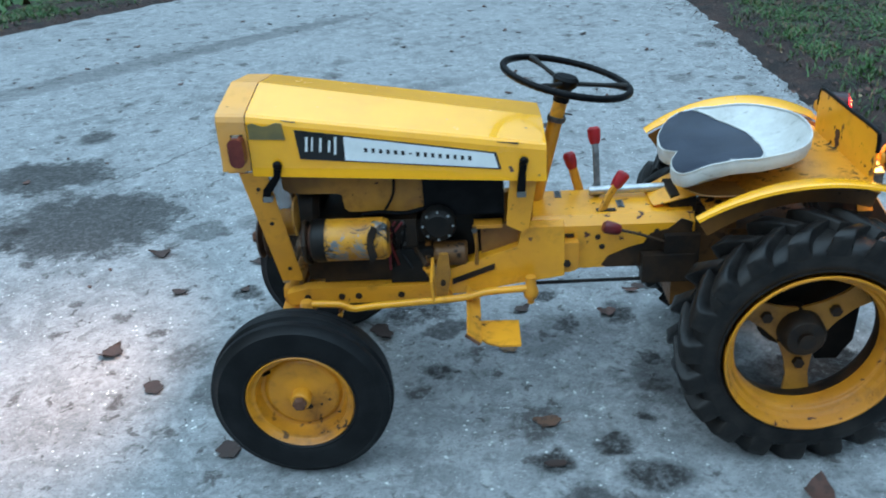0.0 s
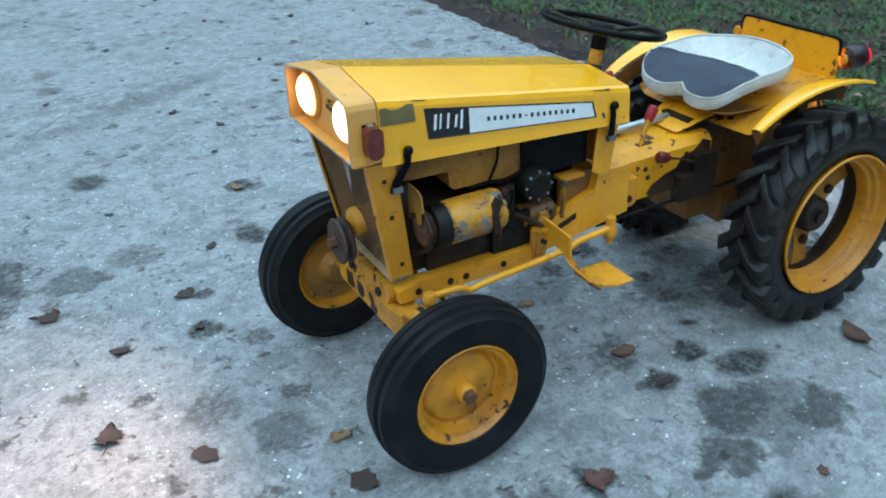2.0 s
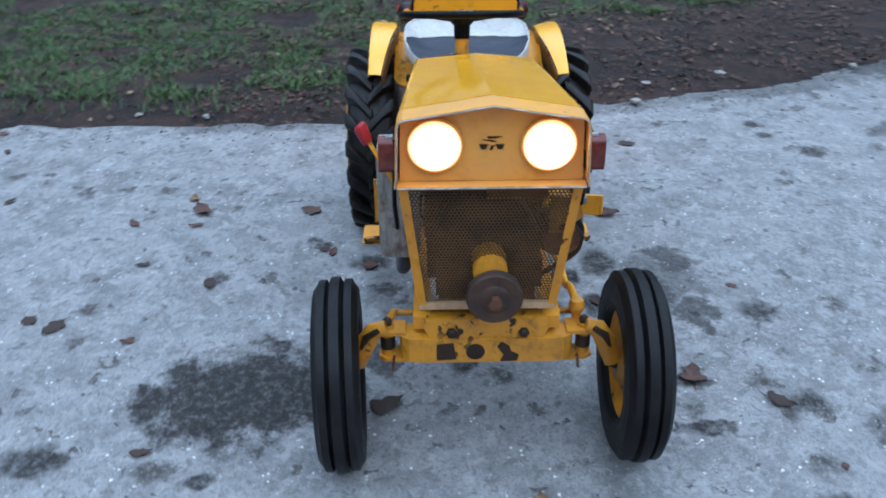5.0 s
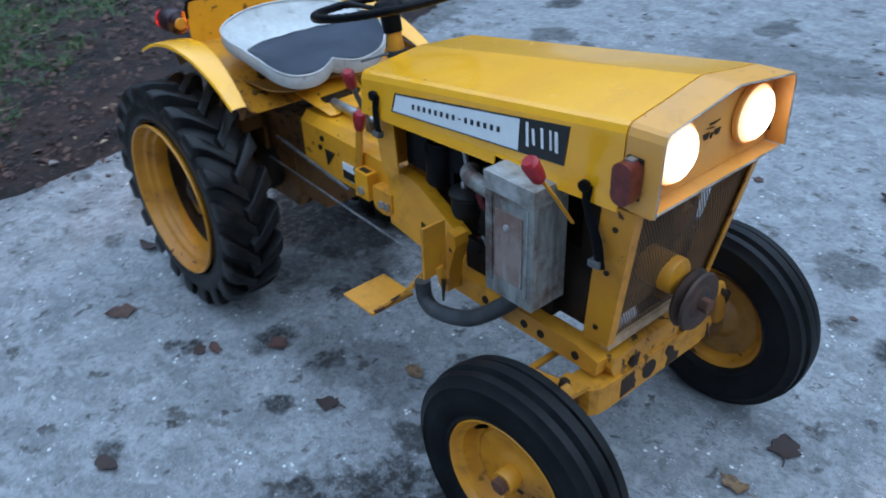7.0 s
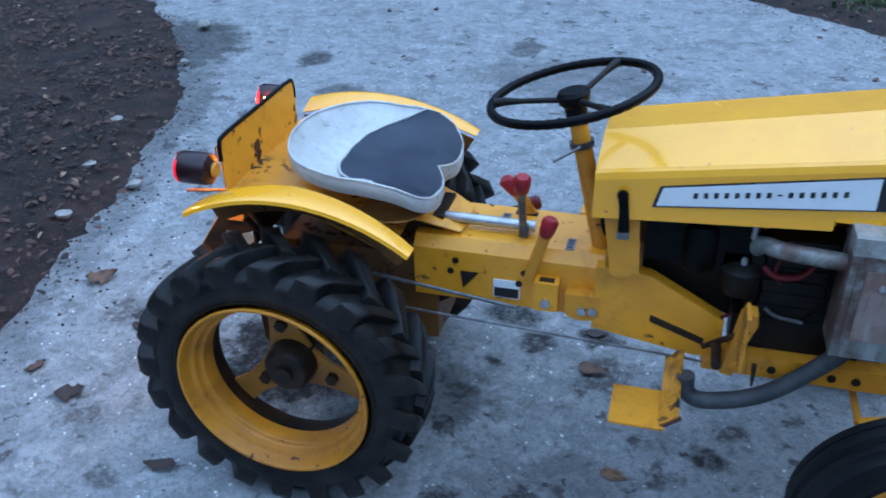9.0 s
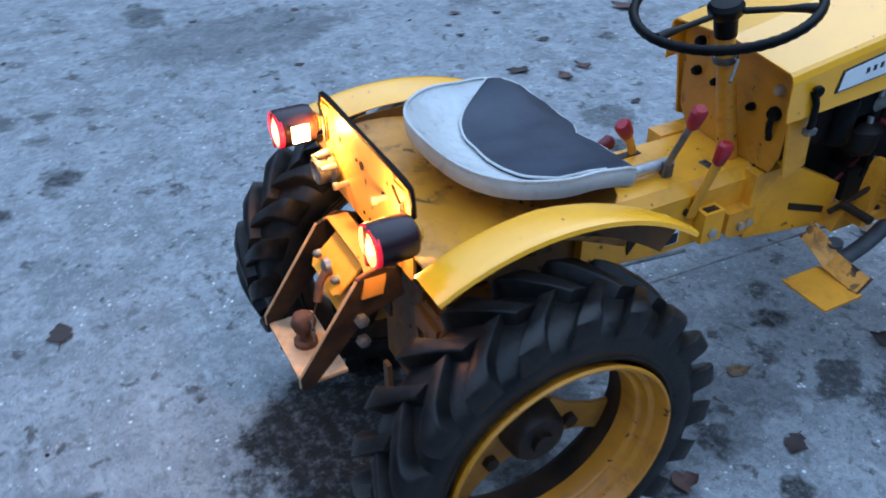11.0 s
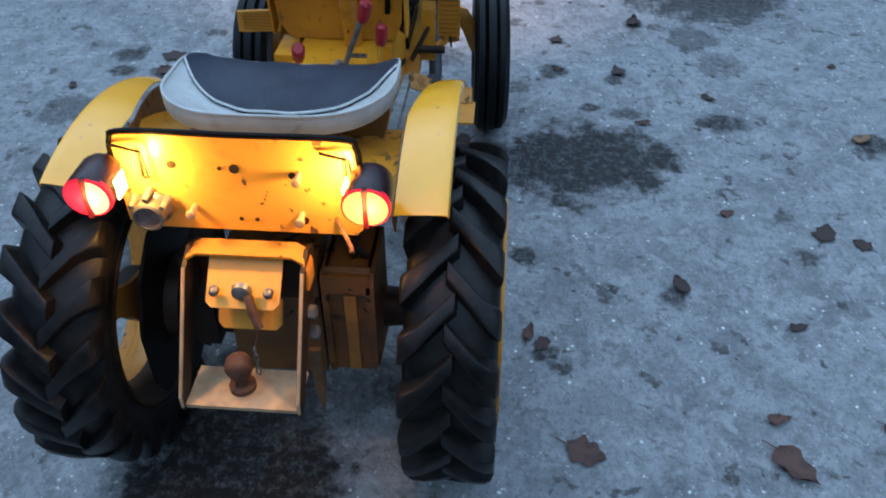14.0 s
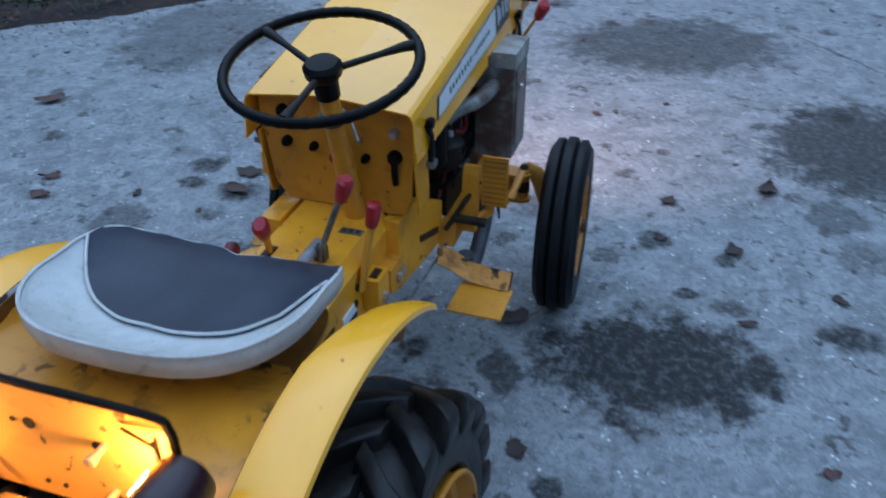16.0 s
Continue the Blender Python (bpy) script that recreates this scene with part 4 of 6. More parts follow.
for s, x0, x1, z0, z1 in ((1, 0.467, 0.52, 0.375, 0.45), (-1, 0.503, 0.567, 0.376, 0.432)):
    y0, y1 = sorted((s * 0.088, s * 0.116))
    xm, w = (x0 + x1) / 2, (x1 - x0) / 2
    outline = [(x0, z1), (x0, z0 + w * 0.5)] + [(xm - w * math.cos(math.pi * k / 8), z0 + w * 0.5 - w * 0.5 * math.sin(math.pi * k / 8)) for k in range(1, 8)] + [(x1, z0 + w * 0.5), (x1, z1)]
    bracket = part("frame_bracket", prism(outline, "y", y0, y1, 0.004), YELLOW_WORN, tractor, "bolted yellow frame bracket")
    part("bolt", lathe([(0.0, 0.0), (0.009, 0.0), (0.009, 0.006), (0.0, 0.007)], "y", 6, (xm, s * 0.116 - (0 if s > 0 else 0.007), z0 + 0.024)), GREASE if s > 0 else STEEL, bracket)
    if s < 0:
        part("bolt", lathe([(0.0, 0.0), (0.009, 0.0), (0.009, 0.006), (0.0, 0.007)], "y", 6, (xm + 0.02, s * 0.116 - 0.007, z0 + 0.026)), STEEL, bracket)
part("oil_stain", prism([(0.205, 0.48), (0.23, 0.49), (0.26, 0.465), (0.3, 0.455), (0.315, 0.43), (0.35, 0.42), (0.395, 0.4), (0.41, 0.378), (0.4, 0.372), (0.205, 0.372)], "y", 0.0885, 0.092), OILY, tractor, "black oil stain on the frame side")
part("brake_housing", soften(add_box(add_box(bmesh.new(), (0.2, 0.085, 0.34), (0.32, 0.118, 0.41)), (0.19, 0.08, 0.38), (0.27, 0.11, 0.455)), 0.012), GREASE, tractor, "greasy black brake housing")
part("frame_slot", box((0.475, 0.088, 0.453), (0.525, 0.0925, 0.462), 0.001), GREASE, tractor, "dark slot in the frame side")

# front axle
axle = part("front_axle", prism([(1.105, -0.16), (1.138, -0.175), (1.154, -0.169), (1.163, -0.156), (1.166, -0.13), (1.166, 0.13), (1.163, 0.156), (1.154, 0.169), (1.138, 0.175), (1.105, 0.16)], "z", 0.262, 0.318, 0.012), AXLE_PAINT, tractor, "worn yellow swinging front axle beam")
part("axle_plate", prism([(-0.1, 0.268), (-0.1, 0.306), (-0.066, 0.31), (-0.06, 0.27)], "x", 1.1645, 1.1672), GREASE, axle, "dark oily patch on the axle beam")
part("axle_hole", lathe([(0.0, 0), (0.019, 0), (0.019, 0.003), (0.0, 0.003)], "x", 18, (1.1642, -0.022, 0.288)), GREASE, axle, "dark greasy hole in the axle beam")
part("axle_smear", prism([(0.022, 0.3), (0.03, 0.312), (0.046, 0.302), (0.05, 0.288), (0.066, 0.28), (0.062, 0.265), (0.028, 0.264), (0.034, 0.28)], "x", 1.1645, 1.1672), GREASE, axle, "dark oily smear on the axle beam")
part("pivot_bracket", box((1.12, -0.05, 0.316), (1.158, 0.05, 0.336), 0.006), GEARBOX_PAINT, tractor, "oily axle pivot bracket")
cross = part("cross_member", prism([(-0.112, 0.316), (-0.125, 0.342), (-0.12, 0.362), (0.12, 0.362), (0.125, 0.342), (0.112, 0.316)], "x", 1.128, 1.161, 0.004), AXLE_PAINT, tractor, "worn yellow front cross member over the axle")
for y in (-0.07, 0.074):
    part("bolt", lathe([(0.0, 0.0), (0.011, 0.0), (0.011, 0.007), (0.006, 0.01), (0.0, 0.01)], "x", 6, (1.161, y, 0.332)), GREASE, cross)
for s in (1, -1):
    knuckle = part("steering_knuckle", tube([(1.125, s * 0.2, 0.25), (1.125, s * 0.2, 0.33)], 0.0135, 14), AXLE_PAINT, tractor, "worn yellow steering knuckle", True)
    for z in (0.256, 0.319):
        part("yoke", prism([(1.1, s * 0.163), (1.15, s * 0.163), (1.146, s * 0.205), (1.135, s * 0.218), (1.112, s * 0.218), (1.102, s * 0.205)], "z", z - 0.004, z + 0.004, 0.001), AXLE_PAINT, knuckle, "flat yellow yoke plate")
    part("dust_band", lathe([(0.0, -0.014), (0.0155, -0.014), (0.0155, 0.014), (0.0, 0.014)], "z", 16, (1.125, s * 0.2, 0.289)), GREASE, knuckle, "greasy black seal", True)
    arm = [(1.138, s * 0.2, 0.33), (1.136, s * 0.226, 0.322), (1.13, s * 0.246, 0.285), (1.12, s * 0.268, 0.228)]
    part("spindle_arm", tube(arm, [0.011, 0.013, 0.0145, 0.013], 10, 1.5), AXLE_PAINT, knuckle, "cast yellow spindle arm", True)
    part("grease_smear", tube([(1.148, s * 0.216, 0.33), (1.146, s * 0.242, 0.31), (1.14, s * 0.254, 0.28)], [0.006, 0.0085, 0.004], 8), GREASE, knuckle, "black grease on the arm", True)
    part("spindle", tube([(1.115, s * 0.262, 0.226), (1.108, s * 0.3, 0.206)], 0.014, 12), GREASE, knuckle, smooth=True)
    part("nut", lathe([(0, 0), (0.0105, 0), (0.0105, 0.008), (0.006, 0.014), (0, 0.014)], "z", 6, (1.125, s * 0.2, 0.33)), GREASE, knuckle)
    part("cotter_pin", tube([(1.148, s * 0.186, 0.268), (1.152, s * 0.19, 0.236)], 0.0028, 6), RUSTY, knuckle)
    part("steering_arm", tube([(1.12, s * 0.2, 0.33), (1.03, s * 0.19, 0.3)], 0.009, 8, 0.6), YELLOW_WORN, knuckle)
part("tie_rod", tube([(1.03, -0.19, 0.295), (1.03, 0.19, 0.295)], 0.007, 10), AXLE_PAINT, tractor, "thin yellow tie rod", True)
part("drag_link", tube(bend([(0.58, 0.16, 0.362), (0.68, 0.168, 0.36), (0.74, 0.172, 0.349), (0.93, 0.178, 0.34), (0.99, 0.181, 0.336), (1.02, 0.184, 0.35), (1.09, 0.188, 0.356)]), 0.0085, 10), FRAME_PAINT, tractor, "yellow bent drag link rod", True)
part("ball_joint", lathe([(0.0, -0.028), (0.008, -0.028), (0.008, -0.02), (0.015, -0.012), (0.018, 0.0), (0.015, 0.012), (0.012, 0.02), (0.012, 0.04), (0.0, 0.04)], "z", 16, (0.58, 0.158, 0.35)), YELLOW_WORN, tractor, "yellow drag link ball joint", True)
part("ball_joint", lathe([(0.0, -0.03), (0.009, -0.03), (0.009, -0.016), (0.015, -0.01), (0.017, 0.002), (0.013, 0.014), (0.0, 0.018)], "z", 16, (1.095, 0.188, 0.35)), YELLOW_WORN, tractor, "yellow drag link ball joint", True)
pulley = part("front_pulley", lathe([(0.0, -0.012), (0.05, -0.012), (0.053, -0.007), (0.038, 0.001), (0.053, 0.009), (0.05, 0.014), (0.03, 0.012), (0.024, 0.016), (0.0, 0.016)], "x", 40, (1.212, 0.01, 0.447)), PULLEY, tractor, "rusty front drive pulley", True)
part("hub_bolt", lathe([(0, 0), (0.013, 0), (0.013, 0.016), (0, 0.018)], "x", 6, (1.228, 0.01, 0.447)), RUSTY, pulley)
part("pulley_bearing", lathe([(0.033, -0.1), (0.033, -0.03), (0.03, -0.025), (0.018, -0.022), (0.0, -0.014)], "x", 28, (1.21, 0.004, 0.48)), YELLOW_WORN, tractor, "yellow bearing housing behind the pulley", True)

# ---- wheels ----
def front_tyre():
    prof = [(0.116, -0.032), (0.119, -0.039), (0.124, -0.0435), (0.129, -0.0418), (0.134, -0.044), (0.14, -0.0455), (0.163, -0.047), (0.178, -0.0445), (0.181, -0.0455), (0.184, -0.043), (0.191, -0.037)]
    top = []
    for a, b, r in ((-0.037, -0.0165, 0.199), (-0.0125, 0.0125, 0.204), (0.0165, 0.037, 0.199)):
        top += [(r - 0.008, a), (r, a + 0.003), (r + 0.0005, (a + b) / 2), (r, b - 0.003), (r - 0.008, b)]
    prof = prof + top + [(r, -h) for r, h in prof[::-1]]
    return lathe(prof, "y", 72, close=True)


def front_wheel(s):
    m = pose(1.101 if s > 0 else 1.123, 0.316 if s > 0 else -0.303, 0.2045, 0, 0, -0.6 if s > 0 else 4)
    rim = part("front_wheel", lathe([(0.0, -0.008), (0.094, -0.008), (0.101, -0.012), (0.108, -0.026), (0.122, -0.031), (0.122, -0.036), (0.126, -0.036), (0.126, -0.028), (0.112, -0.024), (0.105, -0.01), (0.105, 0.0), (0.112, 0.026), (0.12, 0.034), (0.1208, 0.040), (0.118, 0.0425), (0.1145, 0.039), (0.1125, 0.031), (0.1095, 0.0275), (0.1035, 0.026), (0.101, 0.02), (0.099, 0.008), (0.094, 0.0), (0.088, -0.002), (0.082, 0.005), (0.074, 0.007), (0.05, 0.004), (0.036, 0.007), (0.027, 0.013), (0.0, 0.013)], "y", 64), FRONT_RIM, tractor, "dull yellow pressed steel front wheel", True, m if s > 0 else m @ pose(0, 0, 0, 0, 0, 180))
    part("tyre", front_tyre(), RUBBER, rim, "black three-rib front tyre", True)
    part("hub", lathe([(0.022, 0.01), (0.022, 0.036), (0.019, 0.04), (0.0, 0.04)], "y", 24), YELLOW_WORN, rim, smooth=True)
    part("wheel_back", lathe([(0.0, -0.0095), (0.09, -0.0095), (0.092, -0.012), (0.082, -0.015), (0.07, -0.012), (0.052, -0.014), (0.032, -0.038), (0.0, -0.038)], "y", 40), YELLOW_GRIMY, rim, "dirty inner wheel disc", True)
    part("hub_nut", lathe([(0.0, 0.04), (0.016, 0.04), (0.016, 0.05), (0.012, 0.053), (0.0, 0.053)], "y", 6), RUSTY, rim, "rusty hub nut")
    part("valve", tube([(0.07, 0.0, 0.055), (0.078, 0.02, 0.062)], 0.004, 8), BLACK, rim)
    return rim


front_wheel(1)
front_wheel(-1)


def rear_tyre():
    prof = [(0.19, -0.054), (0.194, -0.063), (0.199, -0.066), (0.203, -0.0645), (0.208, -0.0675), (0.226, -0.069), (0.24, -0.0675), (0.248, -0.061), (0.255, -0.05), (0.26, -0.027), (0.261, 0.0)]
    prof = prof + [(r, -h) for r, h in prof[-2::-1]]
    return lathe(prof, "y", 84, close=True)


def tyre_lug(side):
    """One slanting tread bar, from the middle of the tread out over the shoulder."""
    bm = bmesh.new()
    lug = []
    for f, half, r0, r1, h in ((-0.06, 0.0140, 0.25, 0.281, -0.006), (0.25, 0.0147, 0.25, 0.284, 0.017), (0.6, 0.0161, 0.248, 0.286, 0.04), (0.84, 0.0196, 0.246, 0.285, 0.058), (0.96, 0.0217, 0.243, 0.28, 0.0685), (1.02, 0.0217, 0.238, 0.27, 0.0725), (1.06, 0.0210, 0.232, 0.253, 0.0725), (1.09, 0.0189, 0.226, 0.237, 0.069)):
        a = -0.27 * min(f, 1.0) ** 0.8 if f > 0 else 0.0
        row = []
        for r, w, dh in ((r0, half + 0.0075, -0.005), (r1, half, 0), (r1, -half, 0), (r0, -half - 0.0075, -0.005)):
            b = a + w / 0.285
            row.append(bm.verts.new((r * math.cos(b), side * (h + dh), r * math.sin(b))))
        lug.append(row)
    for p, q in zip(lug, lug[1:]):
        for i in range(3):
            bm.faces.new((p[i], p[i + 1], q[i + 1], q[i]))
    bm.faces.new(lug[0]), bm.faces.new(lug[-1])
    bmesh.ops.recalc_face_normals(bm, faces=bm.faces)
    crown = [e for p, q in zip(lug, lug[1:]) for i in (1, 2) for e in p[i].link_edges if e.other_vert(p[i]) is q[i]]
    bmesh.ops.bevel(bm, geom=crown, offset=0.0035, segments=2, affect="EDGES", profile=0.5, clamp_overlap=True)
    return bm


def rear_wheel(s):
    m = pose(-0.003, s * 0.289, 0.287)
    rim = part("rear_wheel", lathe([(0.192, -0.064), (0.193, -0.058), (0.184, -0.05), (0.172, -0.045), (0.165, -0.02), (0.165, 0.02), (0.172, 0.045), (0.182, 0.052), (0.185, 0.062), (0.1895, 0.066), (0.1915, 0.071), (0.190, 0.0755), (0.186, 0.0745), (0.182, 0.066), (0.1795, 0.05), (0.1765, 0.046), (0.172, 0.0455), (0.1695, 0.04), (0.1685, 0.034), (0.1655, 0.031), (0.161, 0.03), (0.1585, 0.026), (0.158, -0.02), (0.168, -0.045), (0.18, -0.055), (0.189, -0.065)], "y", 72, close=True), RIM_AND_SHADE_PAINT, tractor, "dull yellow open rear wheel rim", True, m if s > 0 else m @ pose(0, 0, 0, 0, 0, 180))
    # a darker band over the inner side of the rim
    part("rim_lining", lathe([(0.1576, -0.004), (0.1574, -0.02), (0.1664, -0.0465), (0.1785, -0.0568), (0.1885, -0.0668), (0.1935, -0.0664), (0.1942, -0.06), (0.19, -0.063), (0.1795, -0.0545), (0.168, -0.043), (0.1588, -0.02), (0.159, -0.004)], "y", 56, close=True), OILY, rim, "dark brown band inside the rim", True)
    part("tyre", rear_tyre(), RUBBER_DUSTY, rim, "dusty black lugged rear tyre", True)
    for side in (1, -1):
        first = part("tyre_lug", tyre_lug(side), RUBBER_DUSTY, rim, smooth=True)
        for k in range(20):
            lug = first if k == 0 else new("tyre_lug", first.data)
            lug.parent = rim
            lug.matrix_basis = pose(0, 0, 0, 0, (k + (0.5 if side < 0 else 0)) * 18, 0)
    hub = part("hub", lathe([(0.0, -0.05), (0.05, -0.05), (0.05, -0.03), (0.047, 0.0), (0.04, 0.008), (0.018, 0.01), (0.018, 0.02), (0.0, 0.02)], "y", 28), GREASE, rim, "greasy dark wheel hub", True)
    plate = bmesh.new()
    for k in range(3):
        a = math.tau * (k / 3) + (0.45 if s > 0 else 1.4)
        c, q = math.cos(a), math.sin(a)
        out = [(0.03, -0.045), (0.075, -0.03), (0.12, -0.024), (0.163, -0.03), (0.163, 0.03), (0.12, 0.024), (0.075, 0.03), (0.03, 0.045)]
        add_prism(plate, [(c * u - q * v, q * u + c * v) for u, v in out], "y", -0.042, -0.034)
    part("spoke_plate", plate, YELLOW_GRIMY, rim, "oily yellow three-arm wheel centre")
    for k in range(3):
        a = math.tau * (k / 3) + (0.45 if s > 0 else 1.4)
        part("bolt", lathe([(0, -0.034), (0.013, -0.034), (0.013, -0.022), (0, -0.02)], "y", 6, (0.085 * math.cos(a), 0, 0.085 * math.sin(a))), GREASE, rim)
    return rim


rear_wheel(1)
rear_wheel(-1)

part("belt_guard", prism([(-0.15, 0.22), (-0.152, 0.33), (-0.115, 0.41), (-0.05, 0.455), (0.05, 0.455), (0.1, 0.4), (0.1, 0.33), (0.03, 0.31), (-0.03, 0.25), (-0.07, 0.17), (-0.12, 0.17)], "y", 0.196, 0.202, 0.001), BLACK_METAL, tractor, "black steel guard inside the rear wheel")

# ---- rear: gearbox, axle, deck, fenders, plate ----
part("gearbox", soften(add_box(add_box(bmesh.new(), (-0.09, -0.075, 0.21), (0.12, 0.075, 0.45)), (0.10, -0.07, 0.25), (0.24, 0.07, 0.47)), 0.015), GEARBOX_PAINT, tractor, "oily brown rear gearbox")
part("gearbox_sump", prism([(-0.06, 0.2), (0.22, 0.32), (0.3, 0.37), (0.2, 0.38), (-0.06, 0.36)], "y", -0.06, 0.06, 0.01), GREASE, tractor, "greasy dark gearbox sump")
for s in (1, -1):
    part("axle_tube", lathe([(0.0, 0.06), (0.06, 0.06), (0.06, 0.11), (0.04, 0.12), (0.036, 0.17), (0.075, 0.172), (0.078, 0.195), (0.04, 0.2), (0.032, 0.25), (0.0, 0.25)] if s > 0 else [(0.0, -0.06), (0.06, -0.06), (0.06, -0.11), (0.04, -0.12), (0.032, -0.2), (0.032, -0.25), (0.0, -0.25)], "y", 24, (-0.003, 0, 0.287)), GREASE, tractor, "oily rear axle tube", True)
    rows, skirt = [], []
    for k in range(17):
        fx, fz, big, a0, a1 = (-0.005, 0.138, 0.5, 60.0, 107.0) if s > 0 else (0.02, 0.26, 0.395, 53.5, 118.6)
        a = radians(a0 + (a1 - a0) * k / 16)
        def on(r, y, a=a):
            r += big - 0.3665 + (0.2 * (y - 0.25) if s > 0 else 0.08 * (y - 0.25))
            return (fx + r * math.cos(a), s * y, fz + r * math.sin(a))
        yo = 0.283 if s < 0 else 0.277
        yi = 0.247 - 0.038 * min(1.0, k / 9)
        line = [on(0.31, yi - 0.002), on(0.358, yi - 0.002), on(0.364, yi + 0.002), on(0.3665, yi + 0.012), on(0.3665, yo - 0.014), on(0.3655, yo - 0.005), on(0.3635, yo), on(0.357, yo + 0.002)]
        rows.append(line[2:] if s < 0 else line[:1:-1])
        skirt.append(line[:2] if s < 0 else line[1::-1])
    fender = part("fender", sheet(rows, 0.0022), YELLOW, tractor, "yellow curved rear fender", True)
    # the skirt is much darker than the fender, in the gearbox colour
    part("skirt", sheet(skirt, 0.0022), GEARBOX_PAINT, fender, "dark inner fender skirt", True)
deck_rows = []
for k in range(9):
    f = k / 8
    x = 0.185 - 0.33 * f
    z = 0.52 + 0.075 * math.sin(min(1, f * 1.35) * math.pi / 2)
    zf = 0.279 + math.sqrt(0.366 ** 2 - (x - 0.012) ** 2)
    half = [(0.212, min(z + 0.026, zf - 0.02)), (0.206, min(z + 0.012, zf - 0.024)), (0.19, z + 0.003), (0.15, z + 0.001), (0.1, z)]
    deck_rows.append([(x, y, q) for y, q in half] + [(x, 0.0, z + 0.003)] + [(x, -y, q) for y, q in half[::-1]])
part("seat_deck", sheet(deck_rows, 0.003), PEDAL_PAINT, tractor, "worn yellow sheet metal seat deck", True)
plate_outline = [(-0.165, 0.56), (-0.155, 0.55), (0.155, 0.55), (0.165, 0.56), (0.165, 0.675), (0.158, 0.695), (0.14, 0.703), (-0.14, 0.703), (-0.158, 0.695), (-0.165, 0.675)]
back = part("rear_plate", prism(plate_outline, "x", -0.146, -0.142), PLATE_PAINT, tractor, "yellow rear licence panel with drilled holes")
part("edge_trim", tube(bend([(-0.144, 0.166, 0.66), (-0.144, 0.163, 0.69), (-0.144, 0.142, 0.7025), (-0.144, 0, 0.7025), (-0.144, -0.142, 0.7025), (-0.144, -0.163, 0.69), (-0.144, -0.166, 0.66)]), 0.0045, 8), BLACK, back, "black rubber edge trim", True)
rng = random.Random(5)
for cy, cz, rr in ((-0.03, 0.63, 0.013), (-0.026, 0.612, 0.011), (-0.062, 0.6, 0.005), (-0.05, 0.64, 0.004), (0.02, 0.58, 0.007)):
    bm = bmesh.new()
    bm.faces.new([bm.verts.new((-0.1412, cy + rr * rng.uniform(0.7, 1.3) * math.cos(math.tau * k / 11), cz + rr * rng.uniform(0.7, 1.3) * math.sin(math.tau * k / 11))) for k in range(11)])
    part("rust_spot", bm, RUSTY, back, "dark rust spot")
for y, z, r in ((0.087, 0.655, 0.006), (0.002, 0.652, 0.007), (0.022, 0.652, 0.003), (-0.075, 0.645, 0.005), (-0.018, 0.57, 0.003), (0.004, 0.57, 0.003), (-0.085, 0.572, 0.006)):
    part("hole", lathe([(0, 0), (r, 0), (r, 0.002), (0, 0.002)], "x", 12, (-0.1475, y, z)), GREASE, back)
for y, z in ((-0.085, 0.648), (-0.083, 0.583), (0.066, 0.588)):
    part("stud", lathe([(0.0, 0.0), (0.0045, 0.0), (0.0045, -0.016), (0.0065, -0.017), (0.0065, -0.024), (0.0, -0.026)], "x", 10, (-0.146, y, z)), PINE, back, "short pale stud", True)
for s in (1, -1):
    c = (-0.152 if s > 0 else -0.147, 0.171 if s > 0 else -0.184, 0.65)
    body = part("tail_lamp", lathe([(0.0, 0.0), (0.012, 0.0), (0.02, -0.006), (0.0285, -0.01), (0.031, -0.018), (0.031, -0.067), (0.0295, -0.0695), (0.0285, -0.06), (0.0, -0.06)], "x", 36, c), LAMP_BODY, tractor, "round lit red tail lamp on the rear panel", True)
    for half in (1, -1):
        pts = [(0.028 * math.sin(math.pi * k / 14) * half, 0.028 * math.cos(math.pi * k / 14)) for k in range(15)]
        bm = bmesh.new()
        dome = [[bm.verts.new((c[0] - out, c[1] + y * f + half * 0.0035, c[2] + z * f)) for y, z in pts] for out, f in ((0.071, 0.93), (0.074, 0.6), (0.0755, 0.2))]
        for a, b in zip(dome, dome[1:]):
            for k in range(14):
                bm.faces.new((a[k], a[k + 1], b[k + 1], b[k]))
        bm.faces.new(dome[-1])
        glass, look_of = (TAIL_YELLOW, "lit orange lens half") if s < 0 else (TAIL_DEEP, "lit deep red lens half") if half > 0 else (TAIL_PINK, "lit pale pink lens half")
        lens = part("lens", bm, glass, body, look_of, True)
        bm = bmesh.new()
        band = [[bm.verts.new((c[0] - out, c[1] + y * f + half * 0.0035, c[2] + z * f)) for y, z in pts] for out, f in ((0.064, 1.03), (0.0705, 1.0), (0.072, 0.9))]
        for a, b in zip(band, band[1:]):
            for k in range(14):
                bm.faces.new((a[k], a[k + 1], b[k + 1], b[k]))
        part("lens_rim", bm, TAIL_RED, lens, "lit red lens rim", True)
    part("lens_bar", box((c[0] - 0.075, c[1] - 0.0035, c[2] - 0.0285), (c[0] - 0.06, c[1] + 0.0035, c[2] + 0.0285), 0.001), DARK_RED, body, "dark red lens bar")
    part("window", box((c[0] - 0.052, c[1] - s * 0.031 - 0.001, c[2] - 0.014), (c[0] - 0.024, c[1] - s * 0.031 + 0.001, c[2] + 0.014), 0.001), TAIL_WINDOW, body, "lit clear side window")
    part("bracket", lathe([(0.0, 0.003), (0.012, 0.003), (0.015, 0.0), (0.014, -0.008), (0.0, -0.008)], "x", 20, c), YELLOW_WORN, body, "yellow rubber lamp mount", True)

